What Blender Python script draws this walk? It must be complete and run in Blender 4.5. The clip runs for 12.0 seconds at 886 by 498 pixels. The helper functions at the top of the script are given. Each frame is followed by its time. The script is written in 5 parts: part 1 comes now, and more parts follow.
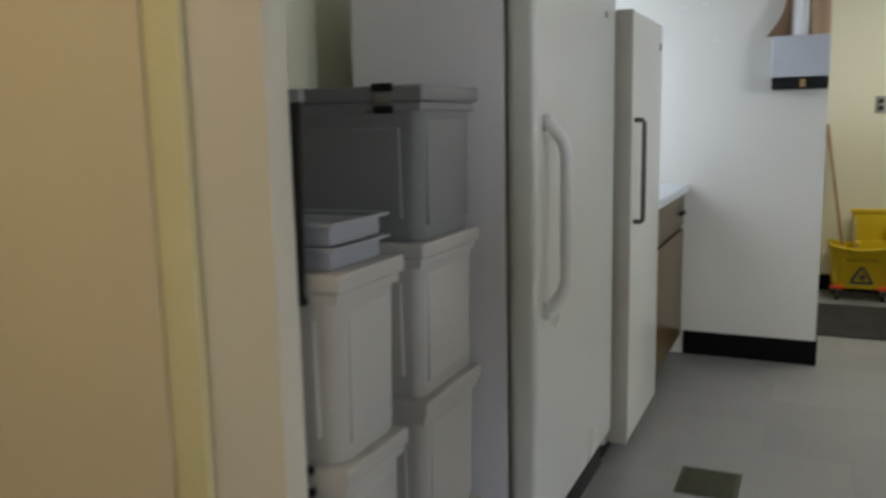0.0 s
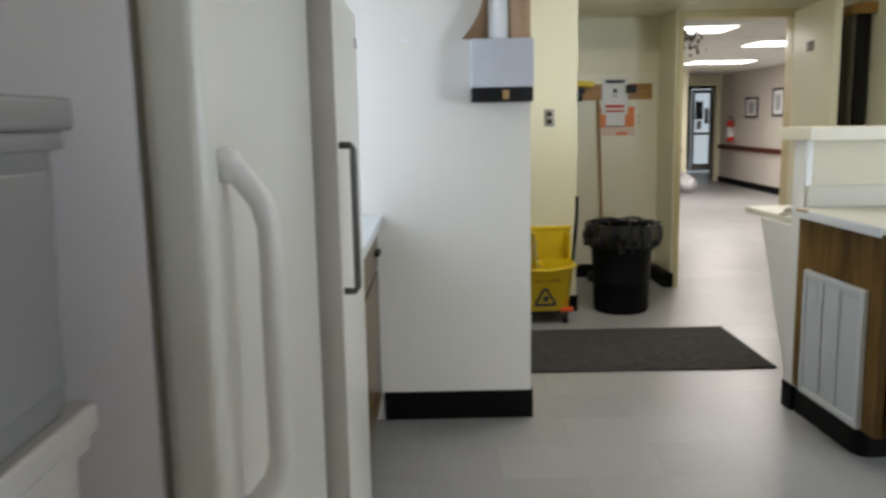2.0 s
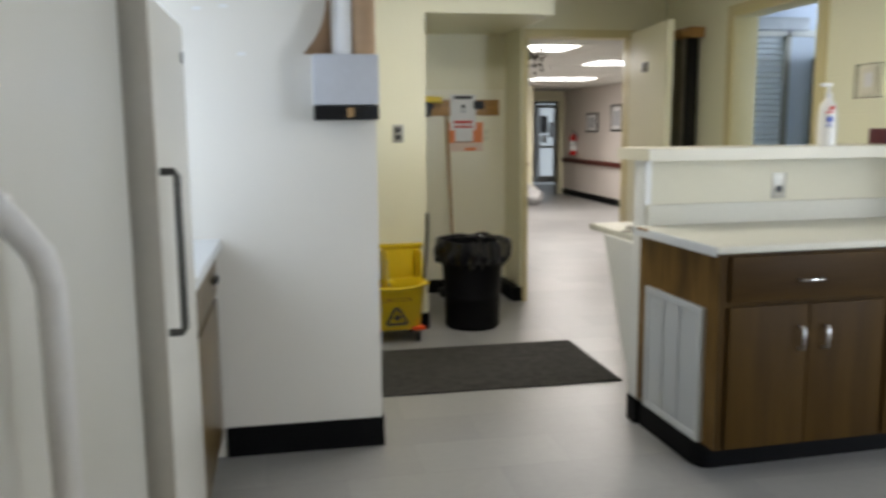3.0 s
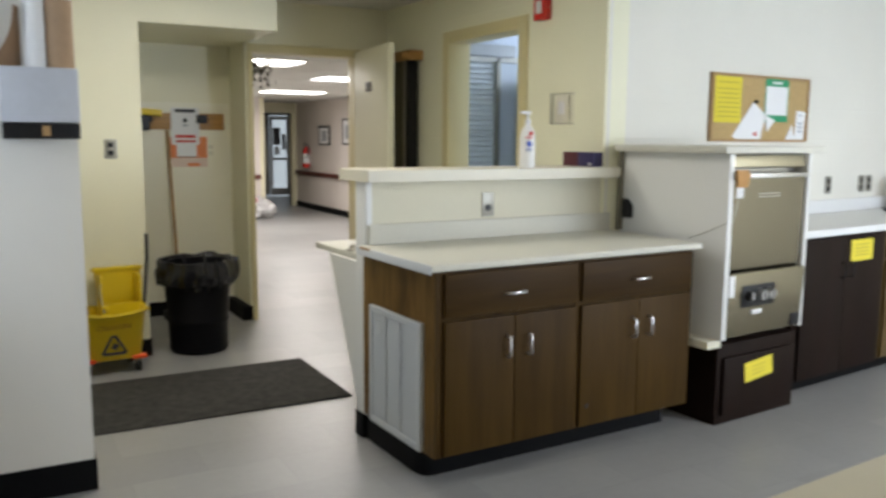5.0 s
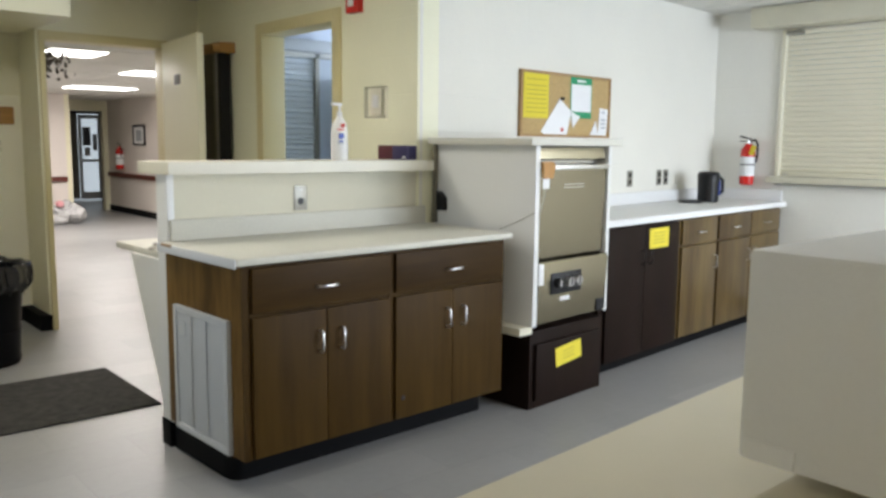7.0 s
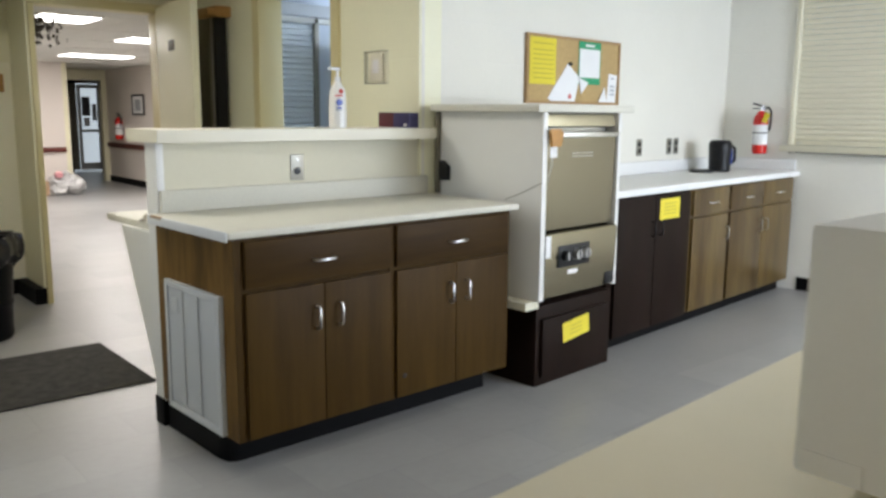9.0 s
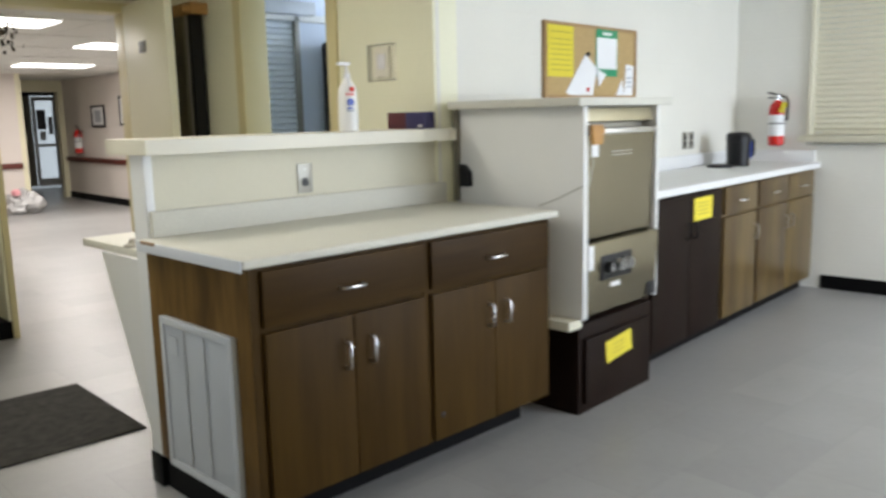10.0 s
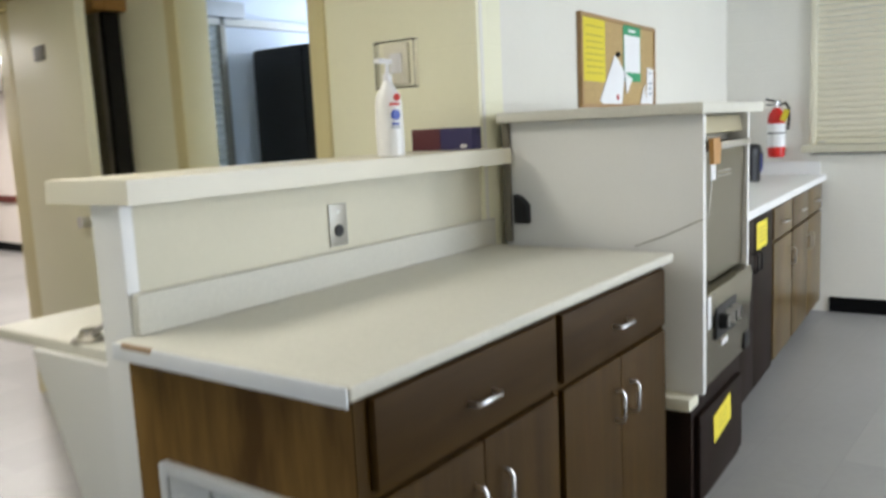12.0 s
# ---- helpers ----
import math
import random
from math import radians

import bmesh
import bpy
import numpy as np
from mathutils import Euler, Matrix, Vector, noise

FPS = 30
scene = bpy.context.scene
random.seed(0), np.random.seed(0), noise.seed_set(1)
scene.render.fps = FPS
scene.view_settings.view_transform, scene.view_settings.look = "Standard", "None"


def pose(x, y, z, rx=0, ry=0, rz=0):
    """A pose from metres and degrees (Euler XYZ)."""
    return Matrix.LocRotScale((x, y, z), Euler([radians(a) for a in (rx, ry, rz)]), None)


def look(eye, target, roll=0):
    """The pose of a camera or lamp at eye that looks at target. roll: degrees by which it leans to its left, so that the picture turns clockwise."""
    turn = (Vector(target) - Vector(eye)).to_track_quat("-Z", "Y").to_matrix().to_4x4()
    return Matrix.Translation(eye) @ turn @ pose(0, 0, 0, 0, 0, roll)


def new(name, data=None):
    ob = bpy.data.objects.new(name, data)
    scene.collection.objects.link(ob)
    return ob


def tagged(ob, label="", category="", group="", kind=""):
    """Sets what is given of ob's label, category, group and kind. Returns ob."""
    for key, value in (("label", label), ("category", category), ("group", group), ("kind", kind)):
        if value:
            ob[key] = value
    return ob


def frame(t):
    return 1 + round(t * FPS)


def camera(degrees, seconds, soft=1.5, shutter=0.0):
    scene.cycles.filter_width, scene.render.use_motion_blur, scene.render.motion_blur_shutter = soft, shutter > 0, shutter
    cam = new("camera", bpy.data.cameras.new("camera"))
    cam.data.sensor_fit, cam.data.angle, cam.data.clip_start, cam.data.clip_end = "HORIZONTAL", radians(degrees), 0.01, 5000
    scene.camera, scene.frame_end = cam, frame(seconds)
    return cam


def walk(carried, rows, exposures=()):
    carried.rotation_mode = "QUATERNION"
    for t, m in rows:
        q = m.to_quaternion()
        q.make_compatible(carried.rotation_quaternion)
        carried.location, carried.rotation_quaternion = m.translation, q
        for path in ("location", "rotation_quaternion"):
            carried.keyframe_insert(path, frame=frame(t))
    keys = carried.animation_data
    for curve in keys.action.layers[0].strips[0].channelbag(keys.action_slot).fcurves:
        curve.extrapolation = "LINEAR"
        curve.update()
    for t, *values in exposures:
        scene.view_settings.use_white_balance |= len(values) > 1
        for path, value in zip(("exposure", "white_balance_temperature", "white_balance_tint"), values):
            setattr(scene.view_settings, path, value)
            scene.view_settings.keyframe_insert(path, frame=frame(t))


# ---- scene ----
cam = camera(57.0, 12.0, soft=2.9, shutter=0.8)
PATH = [
    (0, (0.134, 0.19, 1.272), (-0.687, 1.986, 0.958), -1.2),
    (0.5, (-0.025, 0.464, 1.273), (-0.705, 2.319, 0.965), -1.3),
    (1, (-0.127, 0.705, 1.277), (-0.633, 2.61, 0.933), -0.4),
    (1.5, (-0.204, 0.966, 1.304), (-0.325, 2.936, 0.984), -1.4),
    (2, (-0.215, 1.134, 1.313), (-0.207, 3.109, 0.999), -1.1),
    (2.5, (-0.193, 1.21, 1.339), (-0.02, 3.18, 1.037), -0.0),
    (3, (-0.177, 1.26, 1.345), (0.186, 3.205, 1.051), -0.5),
    (3.5, (-0.151, 1.274, 1.355), (0.396, 3.178, 1.079), 0.3),
    (5.5, (-0.094, 1.23, 1.397), (0.952, 2.914, 1.131), 0.3),
    (6, (-0.058, 1.242, 1.346), (1.061, 2.881, 1.093), 0.5),
    (6.5, (-0.027, 1.218, 1.363), (1.183, 2.791, 1.111), 0.8),
    (7, (-0.01, 1.224, 1.34), (1.281, 2.73, 1.082), 0.6),
    (9, (0.094, 1.338, 1.324), (1.371, 2.842, 0.995), 0.5),
    (9.5, (0.12, 1.573, 1.361), (1.477, 3.011, 1.061), -1.4),
    (10, (0.194, 1.869, 1.308), (1.536, 3.317, 0.984), -1.3),
    (10.5, (0.288, 2.159, 1.328), (1.554, 3.681, 1.041), -1.4),
    (11, (0.319, 2.448, 1.312), (1.655, 3.903, 1.003), -0.3),
    (11.5, (0.325, 2.735, 1.314), (1.783, 4.061, 0.97), -1.1),
    (12, (0.416, 2.997, 1.321), (1.97, 4.222, 1.031), -2.7),
]
EXPOSURES = [(0, -0.6), (0.5, -0.5), (1, -0.4), (1.5, -0.25), (2, -0.2), (2.5, -0.2), (3.5, -0.22), (5.5, -0.16), (7, -0.08), (12, -0.08)]
walk(cam, [(t, look(eye, target, roll)) for t, eye, target, roll in PATH], EXPOSURES)

# ---- world and light ----
world = bpy.data.worlds.new("world")
scene.world = world
world.use_nodes = True
wn = world.node_tree.nodes
sky = wn.new("ShaderNodeTexSky")
sky.sky_type, sky.sun_disc, sky.sun_elevation, sky.sun_rotation = "NISHITA", False, radians(35), radians(200)
world.node_tree.links.new(sky.outputs[0], wn["Background"].inputs[0])
wn["Background"].inputs[1].default_value = 0.1
scene.view_settings.exposure = 0.0


def area_lamp(name, m, sx, sy, watts, colour):
    d = bpy.data.lights.new(name, "AREA")
    d.shape, d.size, d.size_y, d.energy, d.color = "RECTANGLE", sx, sy, watts, colour
    ob = new(name, d)
    ob.matrix_world = m
    return ob


DAY = (0.715, 0.825, 1.0)
TUBE = (1.0, 0.955, 0.87)
# daylight in the window over the side counter, in the back windows, and in the side room
area_lamp("window_daylight_side", look((-1.17, 4.12, 1.55), (0.5, 4.3, 1.3)), 0.7, 0.8, 11, DAY)
area_lamp("window_daylight_back", look((5.2, -0.93, 1.5), (5.4, 3.0, 1.2)), 2.2, 1.15, 200, DAY)
area_lamp("window_daylight_room", look((6.4, 6.2, 1.6), (3.5, 6.6, 1.3)), 1.6, 1.1, 150, DAY)
# fluorescent ceiling fittings, all unseen; the second and third are added as fill
for n, (lx, ly, lw) in enumerate(((0.95, 5.2, 25), (1.9, 2.75, 6), (5.0, 0.7, 70))):
    area_lamp("unseen_tube_light", pose(lx, ly, 2.365), 1.1, 0.5, lw, TUBE)

# unseen warm fill lamp, added to brighten the wall end at the entrance
area_lamp("entrance_fill_light", pose(-1.0, 0.1, 2.36), 0.5, 0.5, 13, (1.0, 0.82, 0.58))

# ---- materials ----


def mat(name, colour, rough=0.5, metal=0.0, var=0.06, scale=6.0, grain=60.0, bump=0.05, stretch=(1, 1, 1), second=None, coat=0.0, spec=0.5):
    """A surface with broad stains and fine grain, in metres."""
    m = bpy.data.materials.new(name)
    m.use_nodes = True
    nt = m.node_tree
    b = nt.nodes["Principled BSDF"]
    tc, mp = nt.nodes.new("ShaderNodeTexCoord"), nt.nodes.new("ShaderNodeMapping")
    mp.inputs["Scale"].default_value = stretch
    nt.links.new(tc.outputs["Object"], mp.inputs[0])
    big, fine = nt.nodes.new("ShaderNodeTexNoise"), nt.nodes.new("ShaderNodeTexNoise")
    big.inputs["Scale"].default_value, big.inputs["Detail"].default_value = scale, 4
    fine.inputs["Scale"].default_value, fine.inputs["Detail"].default_value = grain, 3
    for t in (big, fine):
        nt.links.new(mp.outputs[0], t.inputs["Vector"])
    mix = nt.nodes.new("ShaderNodeMixRGB")
    c1 = second or tuple(c * (1 - 2.2 * var) for c in colour)
    mix.inputs[1].default_value, mix.inputs[2].default_value = (*c1, 1), (*(min(1, c * (1 + var)) for c in colour), 1)
    add = nt.nodes.new("ShaderNodeMath")
    add.operation = "MULTIPLY_ADD"
    add.inputs[1].default_value = 0.35
    half = nt.nodes.new("ShaderNodeMath")
    half.operation = "MULTIPLY"
    half.inputs[1].default_value = 0.8
    nt.links.new(big.outputs[0], half.inputs[0])
    nt.links.new(fine.outputs[0], add.inputs[0])
    nt.links.new(half.outputs[0], add.inputs[2])
    rng = nt.nodes.new("ShaderNodeMapRange")
    rng.inputs["From Min"].default_value, rng.inputs["From Max"].default_value = (0.44, 0.72) if second else (0.2, 0.95)
    nt.links.new(add.outputs[0], rng.inputs[0])
    nt.links.new(rng.outputs[0], mix.inputs[0])
    b.inputs["Specular IOR Level"].default_value = spec
    nt.links.new(mix.outputs[0], b.inputs["Base Color"])
    rr = nt.nodes.new("ShaderNodeMapRange")
    rr.inputs["To Min"].default_value, rr.inputs["To Max"].default_value = max(0.04, rough - 0.025), min(1, rough + 0.025)
    nt.links.new(big.outputs[0], rr.inputs[0])
    nt.links.new(rr.outputs[0], b.inputs["Roughness"])
    b.inputs["Metallic"].default_value = metal
    b.inputs["Coat Weight"].default_value = coat
    if bump:
        bp = nt.nodes.new("ShaderNodeBump")
        bp.inputs["Strength"].default_value, bp.inputs["Distance"].default_value = bump, 0.004
        nt.links.new(fine.outputs[0], bp.inputs["Height"])
        nt.links.new(bp.outputs[0], b.inputs["Normal"])
    return m


def glow(name, colour, strength):
    m = bpy.data.materials.new(name)
    m.use_nodes = True
    b = m.node_tree.nodes["Principled BSDF"]
    b.inputs["Base Color"].default_value = (*colour, 1)
    b.inputs["Emission Color"].default_value, b.inputs["Emission Strength"].default_value = (*colour, 1), strength
    return m


def block_wall(name, colour):
    """Painted concrete block: shallow joints under thick paint."""
    m = mat(name, colour, 0.45, 0, 0.03, 2.0, 45.0, 0.12)
    nt = m.node_tree
    tc, sep, com = nt.nodes.new("ShaderNodeTexCoord"), nt.nodes.new("ShaderNodeSeparateXYZ"), nt.nodes.new("ShaderNodeCombineXYZ")
    nt.links.new(tc.outputs["Object"], sep.inputs[0])
    s = nt.nodes.new("ShaderNodeMath")
    nt.links.new(sep.outputs[0], s.inputs[0])
    nt.links.new(sep.outputs[1], s.inputs[1])
    nt.links.new(s.outputs[0], com.inputs[0])
    nt.links.new(sep.outputs[2], com.inputs[1])
    br = nt.nodes.new("ShaderNodeTexBrick")
    br.inputs["Scale"].default_value, br.inputs["Mortar Size"].default_value, br.inputs["Mortar Smooth"].default_value = 1.0, 0.006, 1.0
    br.inputs["Brick Width"].default_value, br.inputs["Row Height"].default_value = 0.4, 0.2
    nt.links.new(com.outputs[0], br.inputs["Vector"])
    bp = [n for n in nt.nodes if n.type == "BUMP"][0]
    bp2 = nt.nodes.new("ShaderNodeBump")
    bp2.invert = True
    bp2.inputs["Strength"].default_value, bp2.inputs["Distance"].default_value = 0.25, 0.004
    nt.links.new(br.outputs["Fac"], bp2.inputs["Height"])
    nt.links.new(bp.outputs[0], bp2.inputs["Normal"])
    nt.links.new(bp2.outputs[0], nt.nodes["Principled BSDF"].inputs["Normal"])
    return m


def vinyl_floor():
    """Grey marbled vinyl tile: faint tone steps from tile to tile and soft veins."""
    m = mat("vinyl_floor", (0.325, 0.323, 0.318), 0.36, 0, 0.085, 1.6, 26.0, 0.03)
    nt = m.node_tree
    b = nt.nodes["Principled BSDF"]
    old = b.inputs["Base Color"].links[0].from_socket
    tc = nt.nodes.new("ShaderNodeTexCoord")
    br = nt.nodes.new("ShaderNodeTexBrick")
    br.offset, br.inputs["Scale"].default_value = 0.5, 1.0
    br.inputs["Brick Width"].default_value, br.inputs["Row Height"].default_value = 0.61, 0.305
    br.inputs["Mortar Size"].default_value = 0.0012
    br.inputs["Color1"].default_value, br.inputs["Color2"].default_value = (0.92, 0.92, 0.925, 1), (1.06, 1.06, 1.05, 1)
    br.inputs["Mortar"].default_value = (0.8, 0.8, 0.8, 1)
    nt.links.new(tc.outputs["Object"], br.inputs["Vector"])
    mul = nt.nodes.new("ShaderNodeMixRGB")
    mul.blend_type, mul.inputs[0].default_value = "MULTIPLY", 1.0
    nt.links.new(old, mul.inputs[1])
    nt.links.new(br.outputs[0], mul.inputs[2])
    nt.links.new(mul.outputs[0], b.inputs["Base Color"])
    return m


CREAM = mat("cream_paint", (0.80, 0.765, 0.57), 0.42, 0, 0.03, 1.5, 90, 0.06)
BLOCK = block_wall("white_block_paint", (0.83, 0.815, 0.75))
# Block paint copied darker and warmer to imitate the light on the north wall.
BLOCK_DIMMED = block_wall("dimmed_block_paint", (0.77, 0.75, 0.675))
CREAM_BLOCK = block_wall("cream_block_paint", (0.84, 0.82, 0.62))
# Cream paint greyed down to stand for the dim light by the entrance.
STUB = mat("dim_cream_paint", (0.66, 0.60, 0.49), 0.45, 0, 0.04, 1.5, 90, 0.06)
TRIM = mat("yellow_cream_trim", (0.66, 0.58, 0.32), 0.35, 0, 0.04, 3, 80, 0.04)
GRILLE = mat("grey_white_grille", (0.52, 0.54, 0.55), 0.45, 0, 0.03, 4, 90, 0.03)
SHELFM = mat("pale_cream_shelf", (0.73, 0.69, 0.56), 0.38, 0, 0.03, 4, 120, 0.03)
PANEL = mat("enclosure_laminate", (0.77, 0.765, 0.735), 0.4, 0, 0.03, 2, 120, 0.03)
WHITE = mat("white_panel", (0.74, 0.74, 0.72), 0.4, 0, 0.02, 2, 120, 0.03)
HALLWHITE = mat("hall_white_paint", (0.74, 0.68, 0.63), 0.5, 0, 0.02, 2, 90, 0.05)
LAM = mat("speckled_laminate", (0.645, 0.63, 0.55), 0.5, 0, 0.05, 90, 420, 0.02, spec=0.3)
# The same laminate, whitened for the daylight that reaches the long run.
LAM_DAYLIT = mat("daylit_speckled_laminate", (0.78, 0.78, 0.77), 0.4, 0, 0.04, 90, 420, 0.02, spec=0.4)
LAMWHITE = mat("white_laminate_edge", (0.72, 0.74, 0.76), 0.35, 0, 0.03, 20, 200, 0.0)
FLOOR = vinyl_floor()
TILE = mat("ceiling_tile", (0.72, 0.71, 0.66), 0.9, 0, 0.05, 40, 220, 0.25)
GRIDM = mat("ceiling_grid_metal", (0.75, 0.74, 0.70), 0.5)
BLACKBASE = mat("black_vinyl_base", (0.006, 0.006, 0.0065), 0.55, 0, 0.1, 8, 60, 0.03, spec=0.08)
WOOD = mat("dark_stained_wood", (0.055, 0.0298, 0.0064), 0.48, 0, 0.2, 1.6, 9, 0.04, (4, 4, 0.35), (0.038, 0.0195, 0.0043), 0, 0.09)
WOODH = mat("dark_stained_wood_cross", (0.050, 0.0268, 0.0062), 0.48, 0, 0.2, 1.6, 9, 0.04, (0.35, 4, 4), (0.034, 0.0172, 0.0042), 0, 0.09)
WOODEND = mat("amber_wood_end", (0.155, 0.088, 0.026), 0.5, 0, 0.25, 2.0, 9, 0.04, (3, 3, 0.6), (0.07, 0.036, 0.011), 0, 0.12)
WOODL = mat("brown_oak", (0.118, 0.078, 0.027), 0.3, 0, 0.25, 1.6, 12, 0.04, (4, 4, 0.5), (0.062, 0.036, 0.012), 0, 0.35)
DARKDOOR = mat("dark_umber_door", (0.0155, 0.0084, 0.0058), 0.5, 0, 0.2, 3, 24, 0.05, (6, 6, 0.6), None, 0, 0.08)
OAKRAIL = mat("oak_rail", (0.45, 0.24, 0.07), 0.4, 0, 0.2, 4, 30, 0.08, (1, 12, 12))
CHROME = mat("satin_chrome", (0.62, 0.61, 0.60), 0.28, 1, 0.03, 20, 100, 0.0)
STEEL = mat("brushed_stainless", (0.205, 0.18, 0.125), 0.26, 1, 0.04, 3, 70, 0.012, (1, 1, 14))
STEELD = mat("dull_stainless", (0.40, 0.38, 0.33), 0.4, 1, 0.06, 3, 70, 0.03, (30, 1, 1))
FRIDGE = mat("fridge_enamel", (0.70, 0.70, 0.66), 0.28, 0, 0.02, 2, 160, 0.05)
FRIDGE2 = mat("freezer_enamel", (0.72, 0.71, 0.66), 0.3, 0, 0.02, 2, 160, 0.05)
GASKET = mat("grey_gasket", (0.30, 0.28, 0.24), 0.6)
BINW = mat("pale_grey_plastic", (0.45, 0.43, 0.40), 0.42, 0, 0.04, 4, 150, 0.05)
BING = mat("mid_grey_plastic", (0.20, 0.20, 0.205), 0.4, 0, 0.05, 4, 150, 0.05)
TRAYM = mat("blue_grey_tray", (0.31, 0.32, 0.355), 0.35)
BLACKP = mat("black_plastic", (0.008, 0.008, 0.009), 0.4, 0, 0.1, 8, 90, 0.04, spec=0.3)
BINBLACK = mat("bin_black_plastic", (0.0045, 0.0045, 0.006), 0.45, 0, 0.1, 8, 90, 0.04, spec=0.12)
BAG = mat("black_bin_bag", (0.010, 0.010, 0.013), 0.16, 0, 0.1, 12, 40, 0.5)
YELLOW = mat("yellow_plastic", (0.72, 0.52, 0.01), 0.4, 0, 0.06, 6, 90, 0.05)
ORANGE = mat("orange_plastic", (0.75, 0.09, 0.02), 0.4)
MATM = mat("charcoal_carpet", (0.050, 0.047, 0.042), 0.95, 0, 0.45, 20, 260, 0.8)
RED = mat("red_enamel", (0.62, 0.02, 0.015), 0.25)
CORK = mat("cork", (0.50, 0.35, 0.155), 0.9, 0, 0.12, 60, 300, 0.4)
OAKF = mat("tan_wood_frame", (0.40, 0.24, 0.10), 0.5, 0, 0.15, 4, 30, 0.05)
PAPER = mat("white_paper", (0.80, 0.80, 0.80), 0.8, 0, 0.02, 10, 100, 0.0)
PAPERY = mat("yellow_paper", (0.72, 0.60, 0.04), 0.7, 0, 0.03, 10, 100, 0.0)
PAPERG = mat("green_paper", (0.02, 0.30, 0.13), 0.6)
PAPERO = mat("orange_paper", (0.80, 0.26, 0.10), 0.7)
PAPERP = mat("pale_pink_paper", (0.78, 0.62, 0.52), 0.7)
INK = mat("ink", (0.03, 0.03, 0.035), 0.6)
INKR = mat("red_ink", (0.6, 0.05, 0.04), 0.6)
INKB = mat("dark_red_ink", (0.20, 0.03, 0.01), 0.6)
INKY = mat("olive_ink", (0.50, 0.41, 0.03), 0.6)
INKG2 = mat("grey_plate", (0.16, 0.15, 0.13), 0.5)
INKG = mat("grey_ink", (0.40, 0.42, 0.45), 0.6)
DIS = mat("dispenser_plastic", (0.55, 0.57, 0.62), 0.35)
KRAFT = mat("kraft_paper", (0.42, 0.28, 0.17), 0.85, 0, 0.1, 8, 60, 0.1)
STEELP = mat("steel_plate", (0.32, 0.305, 0.26), 0.45, 0.6, 0.03)
IVORY = mat("ivory_plastic", (0.72, 0.69, 0.55), 0.4)
SHUT = mat("cream_shutter", (0.79, 0.75, 0.60), 0.35, 0, 0.03, 3, 60, 0.03)
SHUTB = mat("pale_louvre", (0.66, 0.70, 0.72), 0.35, 0, 0.03, 3, 60, 0.03)
# Wall colour carries the blue of the daylight in the side room.
DAYLIT_WALL = mat("daylight_blue_paint", (0.60, 0.66, 0.74), 0.5, 0, 0.03, 2, 90, 0.05)
WHITEP = mat("white_plastic", (0.78, 0.78, 0.78), 0.3)
FROST = mat("frosted_clear_plastic", (0.80, 0.79, 0.76), 0.3, 0, 0.03, 20, 100, 0.0)
BLUE = mat("blue_label", (0.03, 0.07, 0.40), 0.4)
MAROON = mat("maroon_card", (0.10, 0.02, 0.03), 0.35)
PURPLE = mat("violet_card", (0.035, 0.030, 0.11), 0.35)
RAILM = mat("maroon_handrail", (0.12, 0.025, 0.018), 0.4)
OLIVE = mat("olive_brown_panel", (0.17, 0.152, 0.108), 0.5, 0, 0.1, 4, 60, 0.05)
TABLE = mat("cream_worktop", (0.66, 0.61, 0.47), 0.35, 0, 0.03, 6, 200, 0.0)
APPL = mat("grey_white_appliance", (0.74, 0.75, 0.75), 0.45, 0, 0.03, 3, 180, 0.08)
GRATE = mat("olive_floor_grate", (0.085, 0.085, 0.05), 0.6, 0.3, 0.15, 20, 80, 0.1)
TUBEGLOW = glow("light_diffuser", (1.0, 0.97, 0.93), 6.0)
KGLOW = glow("kitchen_light_diffuser", (1.0, 0.96, 0.88), 1.2)
SKYGLOW = glow("bright_outdoors", (0.75, 0.84, 0.92), 0.7)
HALFW = mat("pale_cream_half_wall", (0.70, 0.67, 0.54), 0.6, 0, 0.04, 1.5, 90, 0.08, spec=0.3)
# Enamel tinted lavender to stand for daylight on the fridge's side.
FRIDGE_DAYLIT = mat("fridge_side_daylit_enamel", (0.78, 0.75, 0.78), 0.35, 0, 0.03, 2, 160, 0.05)
GLASS = bpy.data.materials.new("clear_glass")
GLASS.use_nodes = True
gb = GLASS.node_tree.nodes["Principled BSDF"]
CLEAR = bpy.data.materials.new("clear_cover")
CLEAR.use_nodes = True
cb_ = CLEAR.node_tree.nodes["Principled BSDF"]
cb_.inputs["Transmission Weight"].default_value, cb_.inputs["Roughness"].default_value, cb_.inputs["IOR"].default_value = 1.0, 0.06, 1.012
gb.inputs["Transmission Weight"].default_value, gb.inputs["Roughness"].default_value, gb.inputs["IOR"].default_value = 1.0, 0.02, 1.45
CLEARBAG = mat("clear_bag_plastic", (0.5, 0.5, 0.5), 0.25, 0, 0.05, 14, 40, 0.6)
LEAF = mat("dry_leaf", (0.055, 0.045, 0.03), 0.7)

# ---- mesh tools ----
RUN = Matrix.Translation((1.344, 3.94, 0)) @ Matrix.Rotation(radians(2.2), 4, "Z")
RUNB = Matrix.Translation((2.72, 4.62, 0)) @ Matrix.Rotation(radians(5.5), 4, "Z") @ Matrix.Translation((-1.40, -0.69, 0))
RUND = RUN @ Matrix.Translation((1.55, -0.09, 0)) @ Matrix.Rotation(radians(2.2), 4, "Z") @ Matrix.Translation((-1.55, 0.09, 0))
RUNH = RUNB @ Matrix.Translation((0.05, 0, 0.018))
ORIGIN = {}


